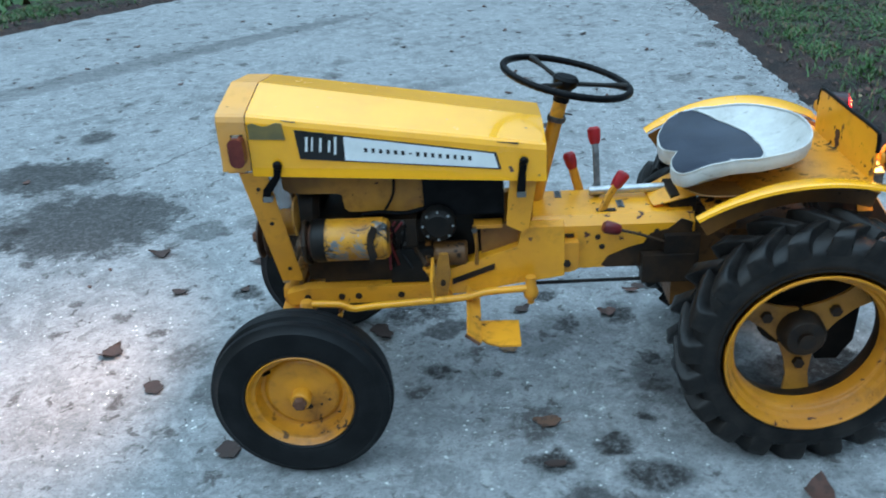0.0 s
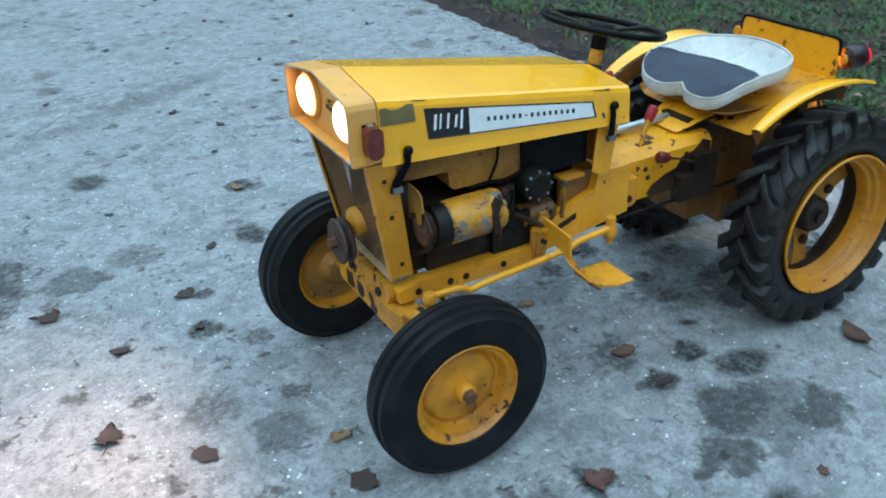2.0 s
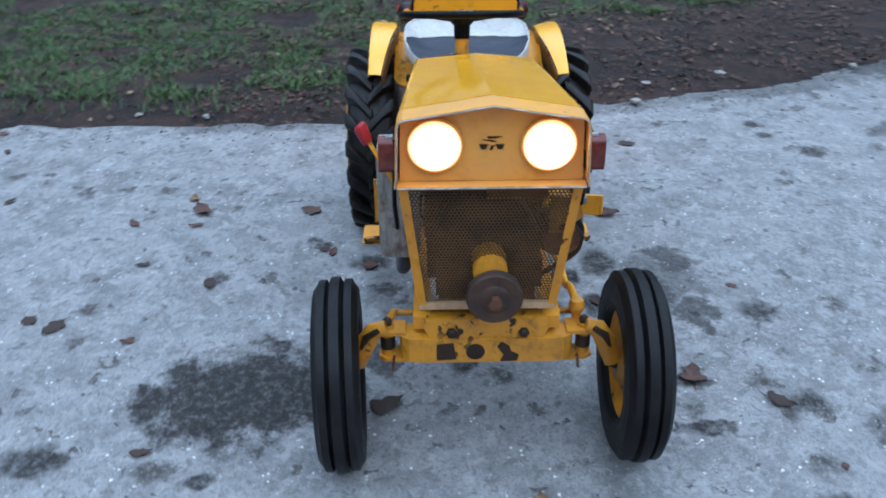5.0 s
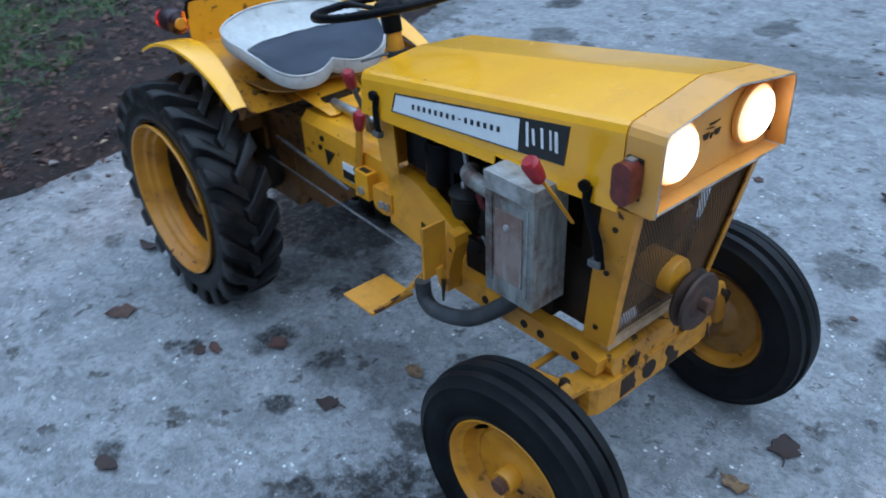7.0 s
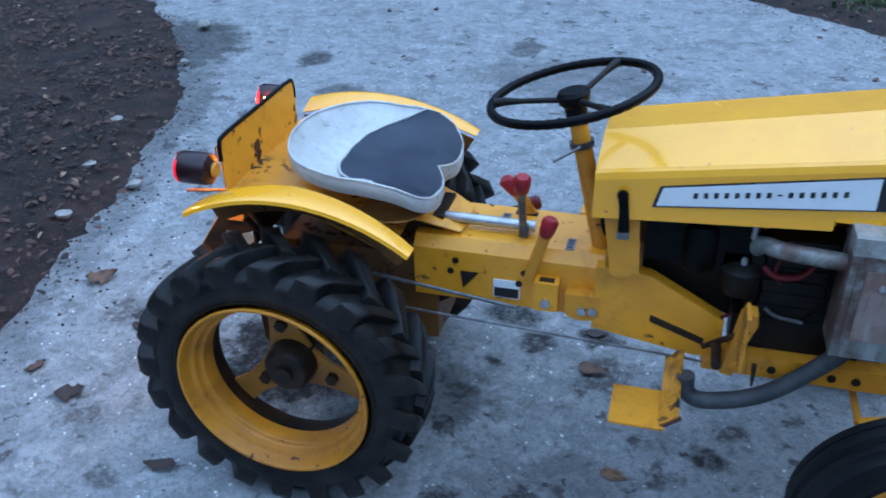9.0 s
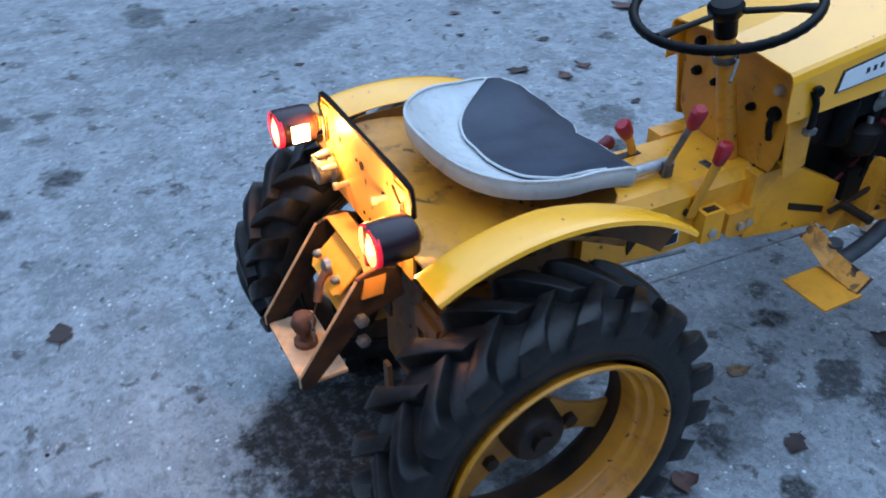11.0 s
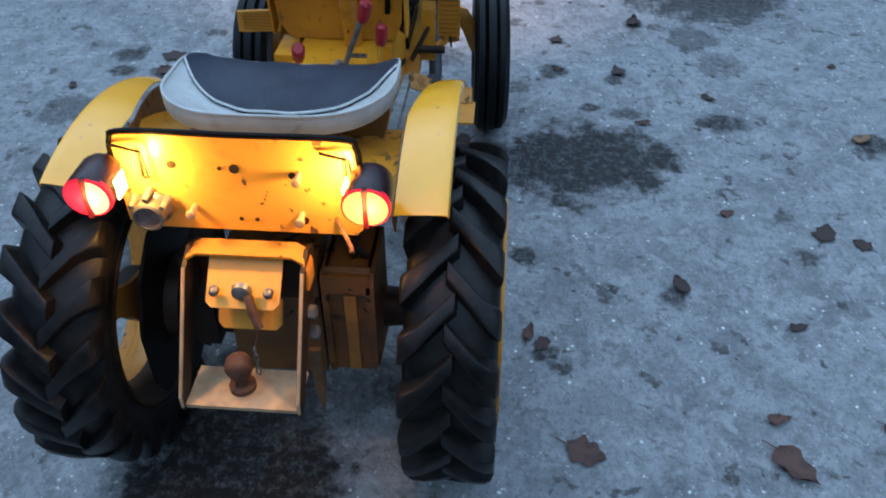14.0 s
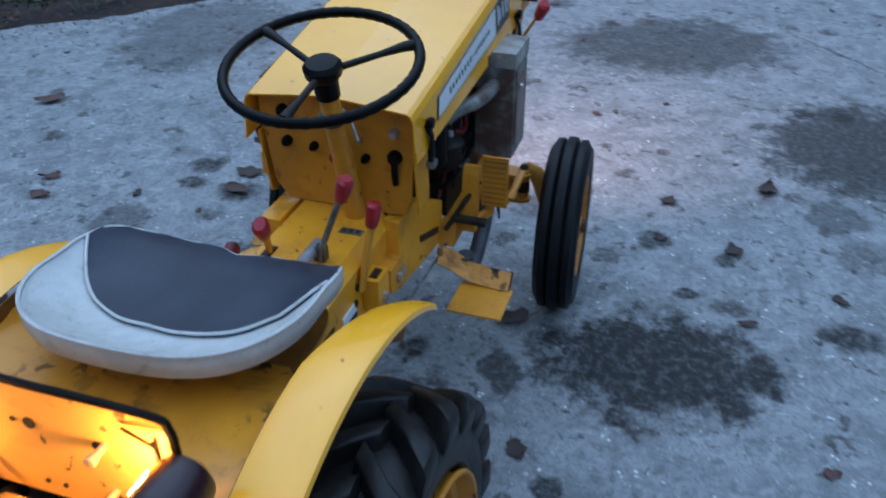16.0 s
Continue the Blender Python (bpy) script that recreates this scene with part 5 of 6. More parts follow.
# ---- seat ----
def seat_outline(a):
    """Outline of the cushion round its middle (0.078, 0): round behind, two broad lobes in front with a cleft between."""
    c, s = math.cos(a), math.sin(a)
    p = 4.2 if c > 0 else 2.3
    r = 1.0 / ((abs(c) / (0.158 if c > 0 else 0.15)) ** p + (abs(s) / 0.176) ** p) ** (1 / p)
    w = (a + math.pi) % math.tau - math.pi
    return r * (1 - 0.17 * math.exp(-(abs(w) / 0.19) ** 1.5))


def seat_height(x, y, f):
    """The dished top: high behind and at the sides, sloping down to the lobes, with a fold running back from the cleft."""
    back = max(0.0, (0.09 - x) / 0.17)
    front = max(0.0, (x - 0.12) / 0.11)
    cleft = 0.004 * math.exp(-(y / 0.02) ** 2) * min(1.0, front) ** 1.5
    droop = 0.026 * max(0.0, (x - 0.175) / 0.06) ** 1.5
    return 0.606 - cleft - droop + 0.055 * back ** 1.6 * f ** 1.5 + 0.032 * (abs(y) / 0.176) ** 4 * (1 - 0.55 * min(1.0, front)) + 0.006 * f ** 4


def patch_edge(y):
    """The rear seam of the navy patch: curving forward to the front corners."""
    return 0.026 + 22 * abs(y) ** 3


def build_seat():
    n, rings = 128, 24
    bm = bmesh.new()
    rows = []
    for k in range(rings + 1):
        f = max(k / rings, 0.001)
        row = []
        for j in range(n):
            a = math.tau * j / n
            r = seat_outline(a) * f
            x, y = 0.078 + r * math.cos(a), r * math.sin(a)
            row.append(bm.verts.new((x, y, seat_height(x, y, f) + 0.0025 * noise.noise((x * 30, y * 30, 2)))))
        rows.append(row)
    for grow, dz in ((1.006, -0.003), (1.012, -0.009), (1.01, -0.02), (0.99, -0.03), (0.93, -0.035)):
        row = []
        for j in range(n):
            a = math.tau * j / n
            r = seat_outline(a)
            x, y = 0.078 + r * math.cos(a), r * math.sin(a)
            row.append(bm.verts.new((0.078 + r * grow * math.cos(a), r * grow * math.sin(a), seat_height(x, y, 1) + dz)))
        rows.append(row)
    for p, q in zip(rows, rows[1:]):
        for j in range(n):
            bm.faces.new((p[j], p[(j + 1) % n], q[(j + 1) % n], q[j]))
    bm.faces.new(rows[0])
    bm.faces.new(rows[-1])
    cushion = part("seat", bm, WHITE_VINYL, tractor, "white vinyl pan seat cushion with navy top", True)
    # the navy patch lies on the front of the cushion
    bm = bmesh.new()
    grid = []
    for i in range(29):
        line = []
        y = -0.172 + 0.344 * i / 28
        lo = min(patch_edge(y), 0.2)
        hi = lo
        while hi < 0.26:
            a = math.atan2(y, hi + 0.002 - 0.078)
            if math.hypot(hi + 0.002 - 0.078, y) > seat_outline(a) * 1.0:
                break
            hi += 0.002
        for k in range(13):
            x = lo + (hi - lo) * k / 12
            f = min(1.0, math.hypot(x - 0.078, y) / seat_outline(math.atan2(y, x - 0.078)))
            line.append((x, y, seat_height(x, y, f) + 0.0045 + 0.0025 * noise.noise((x * 30, y * 30, 2))))
        if hi - lo > 0.006:
            grid.append(line)
    part("patch", add_sheet(bm, [g[::-1] for g in grid], 0.004), NAVY_VINYL, cushion, "navy blue vinyl patch", True)
    rim = []
    for j in range(97):
        a = math.tau * j / 96
        r = seat_outline(a) * 1.0
        x, y = 0.078 + r * math.cos(a), r * math.sin(a)
        rim.append((x, y, seat_height(x, y, 1) + 0.001))
    part("piping", tube(rim, 0.0028, 6), WHITE_VINYL, cushion, "white piping", True)
    part("patch_piping", tube([Vector(g[0]) + Vector((0, 0, 0.001)) for g in grid], 0.0022, 6), WHITE_VINYL, cushion, smooth=True)
    pan = [[(0.078 + seat_outline(math.tau * j / 48) * f * math.cos(math.tau * j / 48), seat_outline(math.tau * j / 48) * f * math.sin(math.tau * j / 48), z) for f, z in ((0.3, 0.54), (0.8, 0.543), (0.9, 0.552))] for j in range(49)]
    part("pan", add_sheet(bmesh.new(), pan, 0.003), YELLOW_GRIMY, cushion, "dirty steel seat pan", True)
    cushion.location = (0.020, -0.006, 0.014)
    return cushion


build_seat()
flap = [[(0.165, -0.09 + 0.17 * u, 0.55), (0.2, -0.087 + 0.16 * u, 0.537), (0.246, -0.075 + 0.138 * u, 0.5205), (0.249 if abs(u - 0.32) < 0.082 else 0.284 if abs(u - 0.5) > 0.49 else 0.29, -0.062 + 0.112 * u, 0.505)] for u in (0, 0.06, 0.233, 0.24, 0.4, 0.407, 0.7, 0.94, 1)]
part("seat_bracket", sheet(flap, 0.003), FRAME_PAINT, tractor, "yellow folded seat bracket with a slot", True)
part("seat_post", box((0.19, -0.05, 0.46), (0.25, 0.05, 0.53), 0.006), GREASE, tractor, "dark greasy seat pivot")

# ---- dash, column, steering wheel ----
# shade on the dash is put into its colour, a duller yellow
dash = part("dash_panel", prism([(-0.138, 0.66), (-0.132, 0.54), (-0.118, 0.503), (0.1, 0.503), (0.122, 0.535), (0.138, 0.66), (0.138, 0.699), (0.0, 0.712), (-0.138, 0.699)], "x", 0.572, 0.576), RIM_AND_SHADE_PAINT, tractor, "yellow dash panel with switches")
for y, z, r, mat, lab in ((0.09, 0.616, 0.011, BLACK, "black gauge"), (0.04, 0.613, 0.009, BLACK, "black choke knob"), (0.093, 0.672, 0.012, BLACK, "black push knob"), (0.003, 0.599, 0.010, RED, "red ignition lamp"), (-0.053, 0.604, 0.009, BLACK, "black pull knob"), (-0.105, 0.613, 0.015, BLACK, "black switch"), (-0.106, 0.657, 0.011, STEEL, "chrome key switch")):
    r *= 0.85
    part("knob", lathe([(0, 0), (r, 0), (r, -0.008), (r * 0.7, -0.014), (0, -0.015)], "x", 18, (0.572, y, z)), mat, dash, lab, True)
part("cable", tube(bend([(0.565, -0.105, 0.61), (0.56, -0.107, 0.59), (0.568, -0.105, 0.565)]), 0.006, 8), BLACK, dash, smooth=True)
for s in (1, -1):
    y0, y1 = sorted((s * 0.138, s * 0.142))
    part("dash_side", prism([(0.562, 0.63), (0.622, 0.635), (0.632, 0.515), (0.6, 0.498), (0.582, 0.505)], "y", y0, y1), FRAME_PAINT, dash, "yellow dash side plate")
AXIS = Vector((-0.23, 0.0, 1.0)).normalized()
HUB = Vector((0.486, -0.03, 0.785))
foot = Vector((0.556, -0.034, 0.5))
# the column's shade is in its paint too
part("steering_column", tube([foot, HUB - AXIS * 0.04], [0.0185, 0.016], 18), RIM_AND_SHADE_PAINT, tractor, "yellow steering column", True)
throttle = part("throttle_lever", tube([HUB - AXIS * 0.085 + Vector((0, 0.01, 0)), HUB - AXIS * 0.082 + Vector((0.0, -0.03, 0)), HUB - AXIS * 0.1 + Vector((-0.045, -0.06, 0))], 0.0028, 8), WORN_STEEL, tractor, "small thin grey throttle lever", True)
part("clamp", lathe([(0.0175, -0.092), (0.0215, -0.092), (0.022, -0.088), (0.022, -0.08), (0.0175, -0.08)], "z", 20, (0, 0, 0), True), DARK_STEEL, throttle, smooth=True, at=Matrix.Translation(HUB) @ AXIS.to_track_quat("Z", "X").to_matrix().to_4x4())


def build_steering_wheel():
    turn = AXIS.to_track_quat("Z", "X").to_matrix().to_4x4()
    place = Matrix.Translation(HUB) @ turn
    bm = bmesh.new()
    rows = []
    for k in range(96):
        a = math.tau * k / 96
        rr = 0.0082 + 0.0005 * math.cos(a * 48)
        rows.append([bm.verts.new(place @ Vector(((0.145 + rr * math.cos(b)) * math.cos(a), (0.145 + rr * math.cos(b)) * math.sin(a), rr * math.sin(b) + 0.012))) for b in (math.tau * i / 12 for i in range(12))])
    for k in range(96):
        for i in range(12):
            bm.faces.new((rows[k][i], rows[k][(i + 1) % 12], rows[(k + 1) % 96][(i + 1) % 12], rows[(k + 1) % 96][i]))
    wheel = part("steering_wheel", bm, BLACK, tractor, "black three-spoke steering wheel", True)
    bm = lathe([(0.0, -0.045), (0.019, -0.045), (0.02, -0.014), (0.028, -0.006), (0.03, 0.008), (0.024, 0.015), (0.0, 0.017)], "z", 28)
    bmesh.ops.transform(bm, matrix=place, verts=bm.verts)
    part("hub", bm, BLACK, wheel, smooth=True)
    for a in (radians(182), radians(62), radians(-58)):
        d = Vector((math.cos(a), math.sin(a), 0))
        pts = [place @ (d * 0.026 + Vector((0, 0, 0.0))), place @ (d * 0.09 + Vector((0, 0, 0.008))), place @ (d * 0.122 + Vector((0, 0, 0.012))), place @ (d * 0.14 + Vector((0, 0, 0.012)))]
        part("spoke", tube(pts, [0.0055, 0.005, 0.0075, 0.009], 10), BLACK_METAL, wheel, smooth=True)
    return wheel


build_steering_wheel()

# ---- levers ----
def lever(points, mat, flat, width, grip, label):
    bar = part("lever", tube(points, width, 8, flat), mat, tractor, label, True)
    d = (Vector(points[-1]) - Vector(points[-2])).normalized()
    tip = Vector(points[-1])
    bm = tube([tip - d * 0.024, tip - d * 0.019, tip - d * 0.005, tip + d * 0.012, tip + d * 0.018], [0.0095, 0.013, 0.015, 0.016, 0.011], 14)
    for v in bm.verts:
        v.co.y = tip.y + (v.co.y - tip.y) * 0.78
    part("knob", bm, grip, bar, "red plastic knob" if grip is RED else "dark red plastic knob", True)


lever([(0.412, 0.055, 0.49), (0.392, 0.045, 0.53), (0.364, 0.034, 0.57)], YELLOW_WORN, 2.0, 0.0056, RED, "flat yellow lever with red knob")
lever([(0.43, -0.095, 0.44), (0.445, -0.1, 0.5), (0.464, -0.107, 0.567)], YELLOW_WORN, 2.0, 0.0056, RED, "flat yellow lever with red knob")
lever([(0.406, -0.038, 0.48), (0.406, -0.044, 0.53), (0.407, -0.072, 0.6), (0.41, -0.086, 0.637)], WORN_STEEL, 1.5, 0.0052, RED, "grey steel shift lever with red knob")
lever([(0.25, 0.1, 0.43), (0.33, 0.112, 0.465), (0.396, 0.12, 0.487)], OILY, 0.5, 0.006, DARK_RED, "low oily lever with dark red knob")
lever([(1.095, -0.17, 0.62), (1.085, -0.2, 0.67), (1.07, -0.232, 0.722)], YELLOW_WORN, 0.45, 0.007, RED, "yellow belt lever with red knob")
rod = part("shift_rod", tube([(0.225, -0.028, 0.519), (0.428, -0.026, 0.517)], 0.0105, 12), STEEL, tractor, "galvanised tube to the shift lever", True)
part("clamp", box((0.4, -0.048, 0.502), (0.416, -0.03, 0.526), 0.003), DARK_STEEL, rod, "dark steel clamp")
for x, y in ((0.5, -0.05), (0.36, 0.02)):
    slot = part("label_plate", box((x - 0.008, y - 0.02, 0.5), (x + 0.008, y + 0.02, 0.5022), 0.0005), WORN_STEEL, tractor, "small marked plate")
    for k in range(3):
        part("print_bar", box((x - 0.005, y - 0.016 + 0.012 * k, 0.5022), (x + 0.005, y - 0.008 + 0.012 * k, 0.5029)), BLACK_PLATE, slot)
part("lever_slot", box((0.375, 0.044, 0.4995), (0.42, 0.06, 0.502), 0.001), GREASE, tractor, "dark slot under a lever")
sticker = part("label_plate", box((0.36, -0.0925, 0.388), (0.412, -0.0895, 0.428), 0.0005), WHITE_PLATE, tractor, "white and black type plate")
part("print_bar", box((0.362, -0.0932, 0.39), (0.41, -0.0925, 0.411)), BLACK_PLATE, sticker)
part("sticker", prism([(0.294, 0.436), (0.33, 0.436), (0.299, 0.398)], "y", -0.0925, -0.0895), GREASE, tractor, "dark triangular sticker")
for s in (1, -1):
    for x, z in ((0.285, 0.46), (0.275, 0.435), (0.42, 0.45), (0.41, 0.425)):
        part("rivet", lathe([(0, 0), (0.007, 0), (0.006, 0.003), (0, 0.004)], "y", 10, (x, s * 0.0895 - (0 if s > 0 else 0.004), z)), GREASE, frame_box)
part("control_rod", tube([(0.12, -0.115, 0.42), (0.41, -0.115, 0.385)], 0.004, 8), WORN_STEEL, tractor, "thin galvanised control rod", True)
part("control_rod", tube([(0.1, -0.13, 0.363), (0.78, -0.13, 0.333)], 0.0026, 8), WORN_STEEL, tractor, "thin galvanised control rod", True)
part("control_rod", tube([(0.1, 0.1, 0.345), (0.575, 0.1, 0.34)], 0.0045, 8), BLACK_METAL, tractor, "thin dark control rod", True)
pocket = part("lever_pocket", soften(add_box(bmesh.new(), (0.443, -0.118, 0.388), (0.489, -0.09, 0.45)), 0.006), FRAME_PAINT, tractor, "yellow lever pocket bolted to the frame")
part("bolt", lathe([(0, 0), (0.01, 0), (0.01, -0.006), (0, -0.007)], "y", 6, (0.466, -0.118, 0.407)), STEEL, pocket)
part("slot", box((0.452, -0.112, 0.448), (0.48, -0.098, 0.4515), 0.001), GREASE, pocket, "dark slot in the pocket top")

# ---- pedals ----
for s in (1, -1):
    def bent(x, y, z, s=s):
        return (x, s * y, z)
    ends = (0.283, 0.182) if s < 0 else (0.285, 0.18)
    pad = [(0.61, 0.18), (0.61, ends[0]), (0.706, ends[0]), (0.706, 0.18)] if s < 0 else [(0.61, 0.182), (0.61, 0.286), (0.655, 0.286), (0.685, 0.272), (0.704, 0.25), (0.704, 0.18)]
    pedal = part("foot_pedal", prism([(x, s * y) for x, y in pad], "z", 0.286, 0.2905, 0.0012), PEDAL_PAINT, tractor, "yellow steel foot pedal with worn paint")
    line = ((0.125, 0.352, 0.326), (0.16, 0.342, 0.314), (0.195, 0.322, 0.296), (0.235, 0.318, 0.291), (ends[0] - 0.01, 0.314, 0.288))
    rows = [[bent(0.729, y, zu), bent(0.718, y, 0.55 * zu + 0.45 * zl), bent(0.7, y, zl)] for y, zu, zl in line]
    part("strap", sheet(rows if s < 0 else [r[::-1] for r in rows], 0.005), PEDAL_PAINT, pedal, "bent yellow pedal strap")
    part("toe_edge", tube([bent(0.732, ends[0] - 0.01, 0.314), bent(0.701, ends[0] - 0.01, 0.288)], 0.004, 6), RUSTY, pedal)
    outline = [(0.775, 0.33), (0.80, 0.33), (0.795, 0.42), (0.785, 0.455), (0.765, 0.455), (0.762, 0.40)] if s > 0 else [(0.79, 0.352), (0.812, 0.348), (0.822, 0.41), (0.838, 0.46), (0.836, 0.48), (0.818, 0.484), (0.81, 0.468), (0.802, 0.41)]
    part("pedal_bracket", prism(outline, "y", *sorted((s * 0.148, s * (0.158 if s > 0 else 0.18))), 0.003), YELLOW_GRIMY if s > 0 else YELLOW_WORN, tractor, "worn yellow pedal bracket")
    if s < 0:
        face = part("brake_pedal", box((0.812, -0.238, 0.405), (0.818, -0.186, 0.512), 0.004), YELLOW_WORN, tractor, "upright yellow brake pedal plate")
        for k in range(9):
            part("tread_rib", box((0.8095, -0.234, 0.413 + 0.0112 * k), (0.8122, -0.19, 0.416 + 0.0112 * k), 0.0008), YELLOW_GRIMY, face)
        part("pedal_arm", tube([(0.82, -0.205, 0.42), (0.826, -0.2, 0.385), (0.8, -0.165, 0.362)], [0.009, 0.01, 0.011], 8, 0.6), YELLOW_WORN, face, smooth=True)
        part("strut", tube([(0.826, -0.178, 0.45), (0.76, -0.128, 0.366)], 0.0055, 8), OILY, face, "dirty thin strut", True)
        part("spring", tube([(0.84, -0.212, 0.405), (0.842, -0.216, 0.362)], [0.005, 0.002], 8), GREASE, face)
    else:
        rows = [[(0.798 + 0.05 * (z - 0.41), y, z - 0.06 * (y - 0.19)) for y in (0.282, 0.24, 0.188)] for z in (0.412, 0.43, 0.452, 0.46)]
        face = part("clutch_pedal", sheet(rows, 0.004), YELLOW_WORN, tractor, "upright yellow clutch pedal plate")
        lip = [(0.797, 0.188, 0.414), (0.799, 0.188, 0.461), (0.799, 0.236, 0.458), (0.799, 0.283, 0.455), (0.797, 0.283, 0.408)]
        part("lip", tube(lip, 0.005, 6, 0.7), YELLOW_WORN, face, "worn folded lip of the pedal")
        for k in range(6):
            part("tread_rib", box((0.7935, 0.198, 0.415 + 0.0075 * k), (0.797, 0.272, 0.418 + 0.0075 * k), 0.0008), YELLOW_GRIMY, face)
        part("pedal_arm", tube([(0.806, 0.205, 0.44), (0.815, 0.17, 0.43), (0.8, 0.15, 0.39), (0.792, 0.148, 0.355)], [0.008, 0.0085, 0.01, 0.011], 8, 0.6), YELLOW_WORN, face, smooth=True)
        part("strut", tube([(0.812, 0.2, 0.452), (0.84, 0.13, 0.458)], 0.0055, 8), OILY, face, "dirty thin strut", True)
    part("pivot_bolt", tube([(0.78, s * 0.14, 0.385), (0.78, s * (0.205 if s < 0 else 0.168), 0.385)], 0.009 if s < 0 else 0.006, 10), GREASE, pedal, smooth=True)

# ---- engine ----
part("crankcase", soften(add_box(bmesh.new(), (0.82, -0.095, 0.372), (1.1, 0.1, 0.52)), 0.012), GREASE, tractor, "greasy dark engine crankcase")
part("engine_shroud", prism([(1.128, 0.612), (1.13, 0.645), (0.805, 0.64), (0.808, 0.552), (0.82, 0.545), (0.985, 0.55), (0.995, 0.56), (0.998, 0.592), (1.01, 0.596), (1.09, 0.598), (1.115, 0.603)], "y", 0.0, 0.112, 0.012), YELLOW_GRIMY, tractor, "oily yellow engine cooling shroud", True)
part("blower_housing", lathe([(0.0, 0.0), (0.085, 0.0), (0.1, 0.014), (0.1, 0.045), (0.07, 0.06), (0.0, 0.06)], "x", 36, (1.06, 0.0, 0.51)), GREASE, tractor, "greasy dark blower housing", True)
gen = part("starter_generator", lathe([(0.0, -0.078), (0.036, -0.078), (0.044, -0.074), (0.0465, -0.066), (0.048, -0.065), (0.048, 0.066), (0.0455, 0.069), (0.0, 0.069)], "x", 40, (0.972, 0.15, 0.499)), SCRAPED, tractor, "worn yellow starter generator drum", True)
part("end_bell", lathe([(0.03, 0.063), (0.049, 0.063), (0.0495, 0.067), (0.0495, 0.088), (0.047, 0.094), (0.04, 0.097), (0.0, 0.097)], "x", 28, (0.972, 0.15, 0.499)), BLACK_METAL, gen, smooth=True)
part("pulley", lathe([(0.0, 0.098), (0.036, 0.098), (0.037, 0.101), (0.026, 0.107), (0.037, 0.114), (0.035, 0.118), (0.024, 0.117), (0.014, 0.123), (0.0, 0.123)], "x", 28, (0.972, 0.15, 0.499)), RUSTY, gen, smooth=True)
part("strap", prism([(0.928, 0.548), (0.916, 0.54), (0.926, 0.51), (0.92, 0.475), (0.936, 0.46), (0.942, 0.5), (0.938, 0.53)], "y", 0.185, 0.2, 0.003), GREASE, gen, "black oily clamp strap")
cup = part("fuel_pump_cover", lathe([(0.0, 0.05), (0.026, 0.05), (0.03, 0.046), (0.038, 0.044), (0.041, 0.038), (0.041, 0.0), (0.0, 0.0)], "y", 32, (0.785, 0.1, 0.521)), BLACK_METAL, tractor, "round black bolted engine cover", True)
for k in range(8):
    a = math.tau * k / 8
    part("bolt", lathe([(0, 0.0), (0.003, 0.0), (0.003, 0.003), (0, 0.003)], "y", 6, (0.785 + 0.034 * math.cos(a), 0.145, 0.521 + 0.034 * math.sin(a))), STEEL, cup)
part("fuel_tank", box((0.635, -0.12, 0.535), (0.815, 0.12, 0.635), 0.014, 3), BLACK, tractor, "black fuel tank under the hood")
part("engine_foot", box((0.80, 0.06, 0.375), (0.9, 0.135, 0.46), 0.006), BLACK_METAL, tractor, "black engine block side")
carb = part("carburettor", soften(add_box(bmesh.new(), (0.77, -0.12, 0.53), (0.835, -0.07, 0.565)), 0.008), BLACK_METAL, tractor, "dark greasy carburettor")
part("float_bowl", lathe([(0.0, 0.478), (0.016, 0.48), (0.028, 0.488), (0.032, 0.5), (0.032, 0.528), (0.036, 0.531), (0.036, 0.537), (0.02, 0.548), (0.0, 0.55)], "z", 28, (0.803, -0.115, 0.0)), BLACK_METAL, carb, "round black float bowl", True)
part("bowl_screw", lathe([(0.0, 0.0), (0.006, 0.0), (0.006, 0.014), (0.0, 0.016)], "z", 8, (0.803, -0.125, 0.546)), STEEL, carb, "bright steel screw")
part("idle_screw", tube([(0.811, -0.125, 0.6), (0.811, -0.13, 0.63)], 0.005, 8), STEEL, carb, "bright steel screw")
part("air_cleaner", lathe([(0.0, 0.525), (0.026, 0.525), (0.03, 0.531), (0.03, 0.606), (0.026, 0.612), (0.0, 0.612)], "z", 28, (0.728, -0.112, 0.0)), BLACK, tractor, "black cylindrical air cleaner", True)
part("filter_bowl", lathe([(0.0, 0.53), (0.02, 0.53), (0.024, 0.536), (0.024, 0.6), (0.0, 0.6)], "z", 20, (0.775, -0.06, 0.0)), YELLOW_GRIMY, tractor, "oily yellow filter bowl", True)
part("linkage_rod", tube(bend([(0.85, -0.125, 0.465), (0.872, -0.128, 0.452), (0.915, -0.128, 0.446)]), 0.0035, 8), WORN_STEEL, tractor, "thin steel linkage rod", True)
part("plug_lead", tube(bend([(0.835, -0.12, 0.545), (0.86, -0.13, 0.534), (0.9, -0.125, 0.54), (0.93, -0.11, 0.58)]), 0.006, 8), DARK_RED, tractor, "dark red rubber plug lead", True)
part("cylinder_head", soften(add_box(bmesh.new(), (0.84, -0.12, 0.42), (0.96, -0.05, 0.6)), 0.006), BLACK_METAL, tractor, "black finned cylinder head")
for k in range(6):
    part("fin", box((0.838, -0.124, 0.44 + k * 0.026), (0.962, -0.07, 0.444 + k * 0.026), 0.001), BLACK_METAL, tractor)
# plain black block, added to close the view through the engine bay
part("filler_block", soften(add_box(bmesh.new(), (0.635, -0.062, 0.40), (0.83, 0.07, 0.533)), 0.012), BLACK_METAL, tractor, "black filler block under the fuel tank")
rng = random.Random(3)
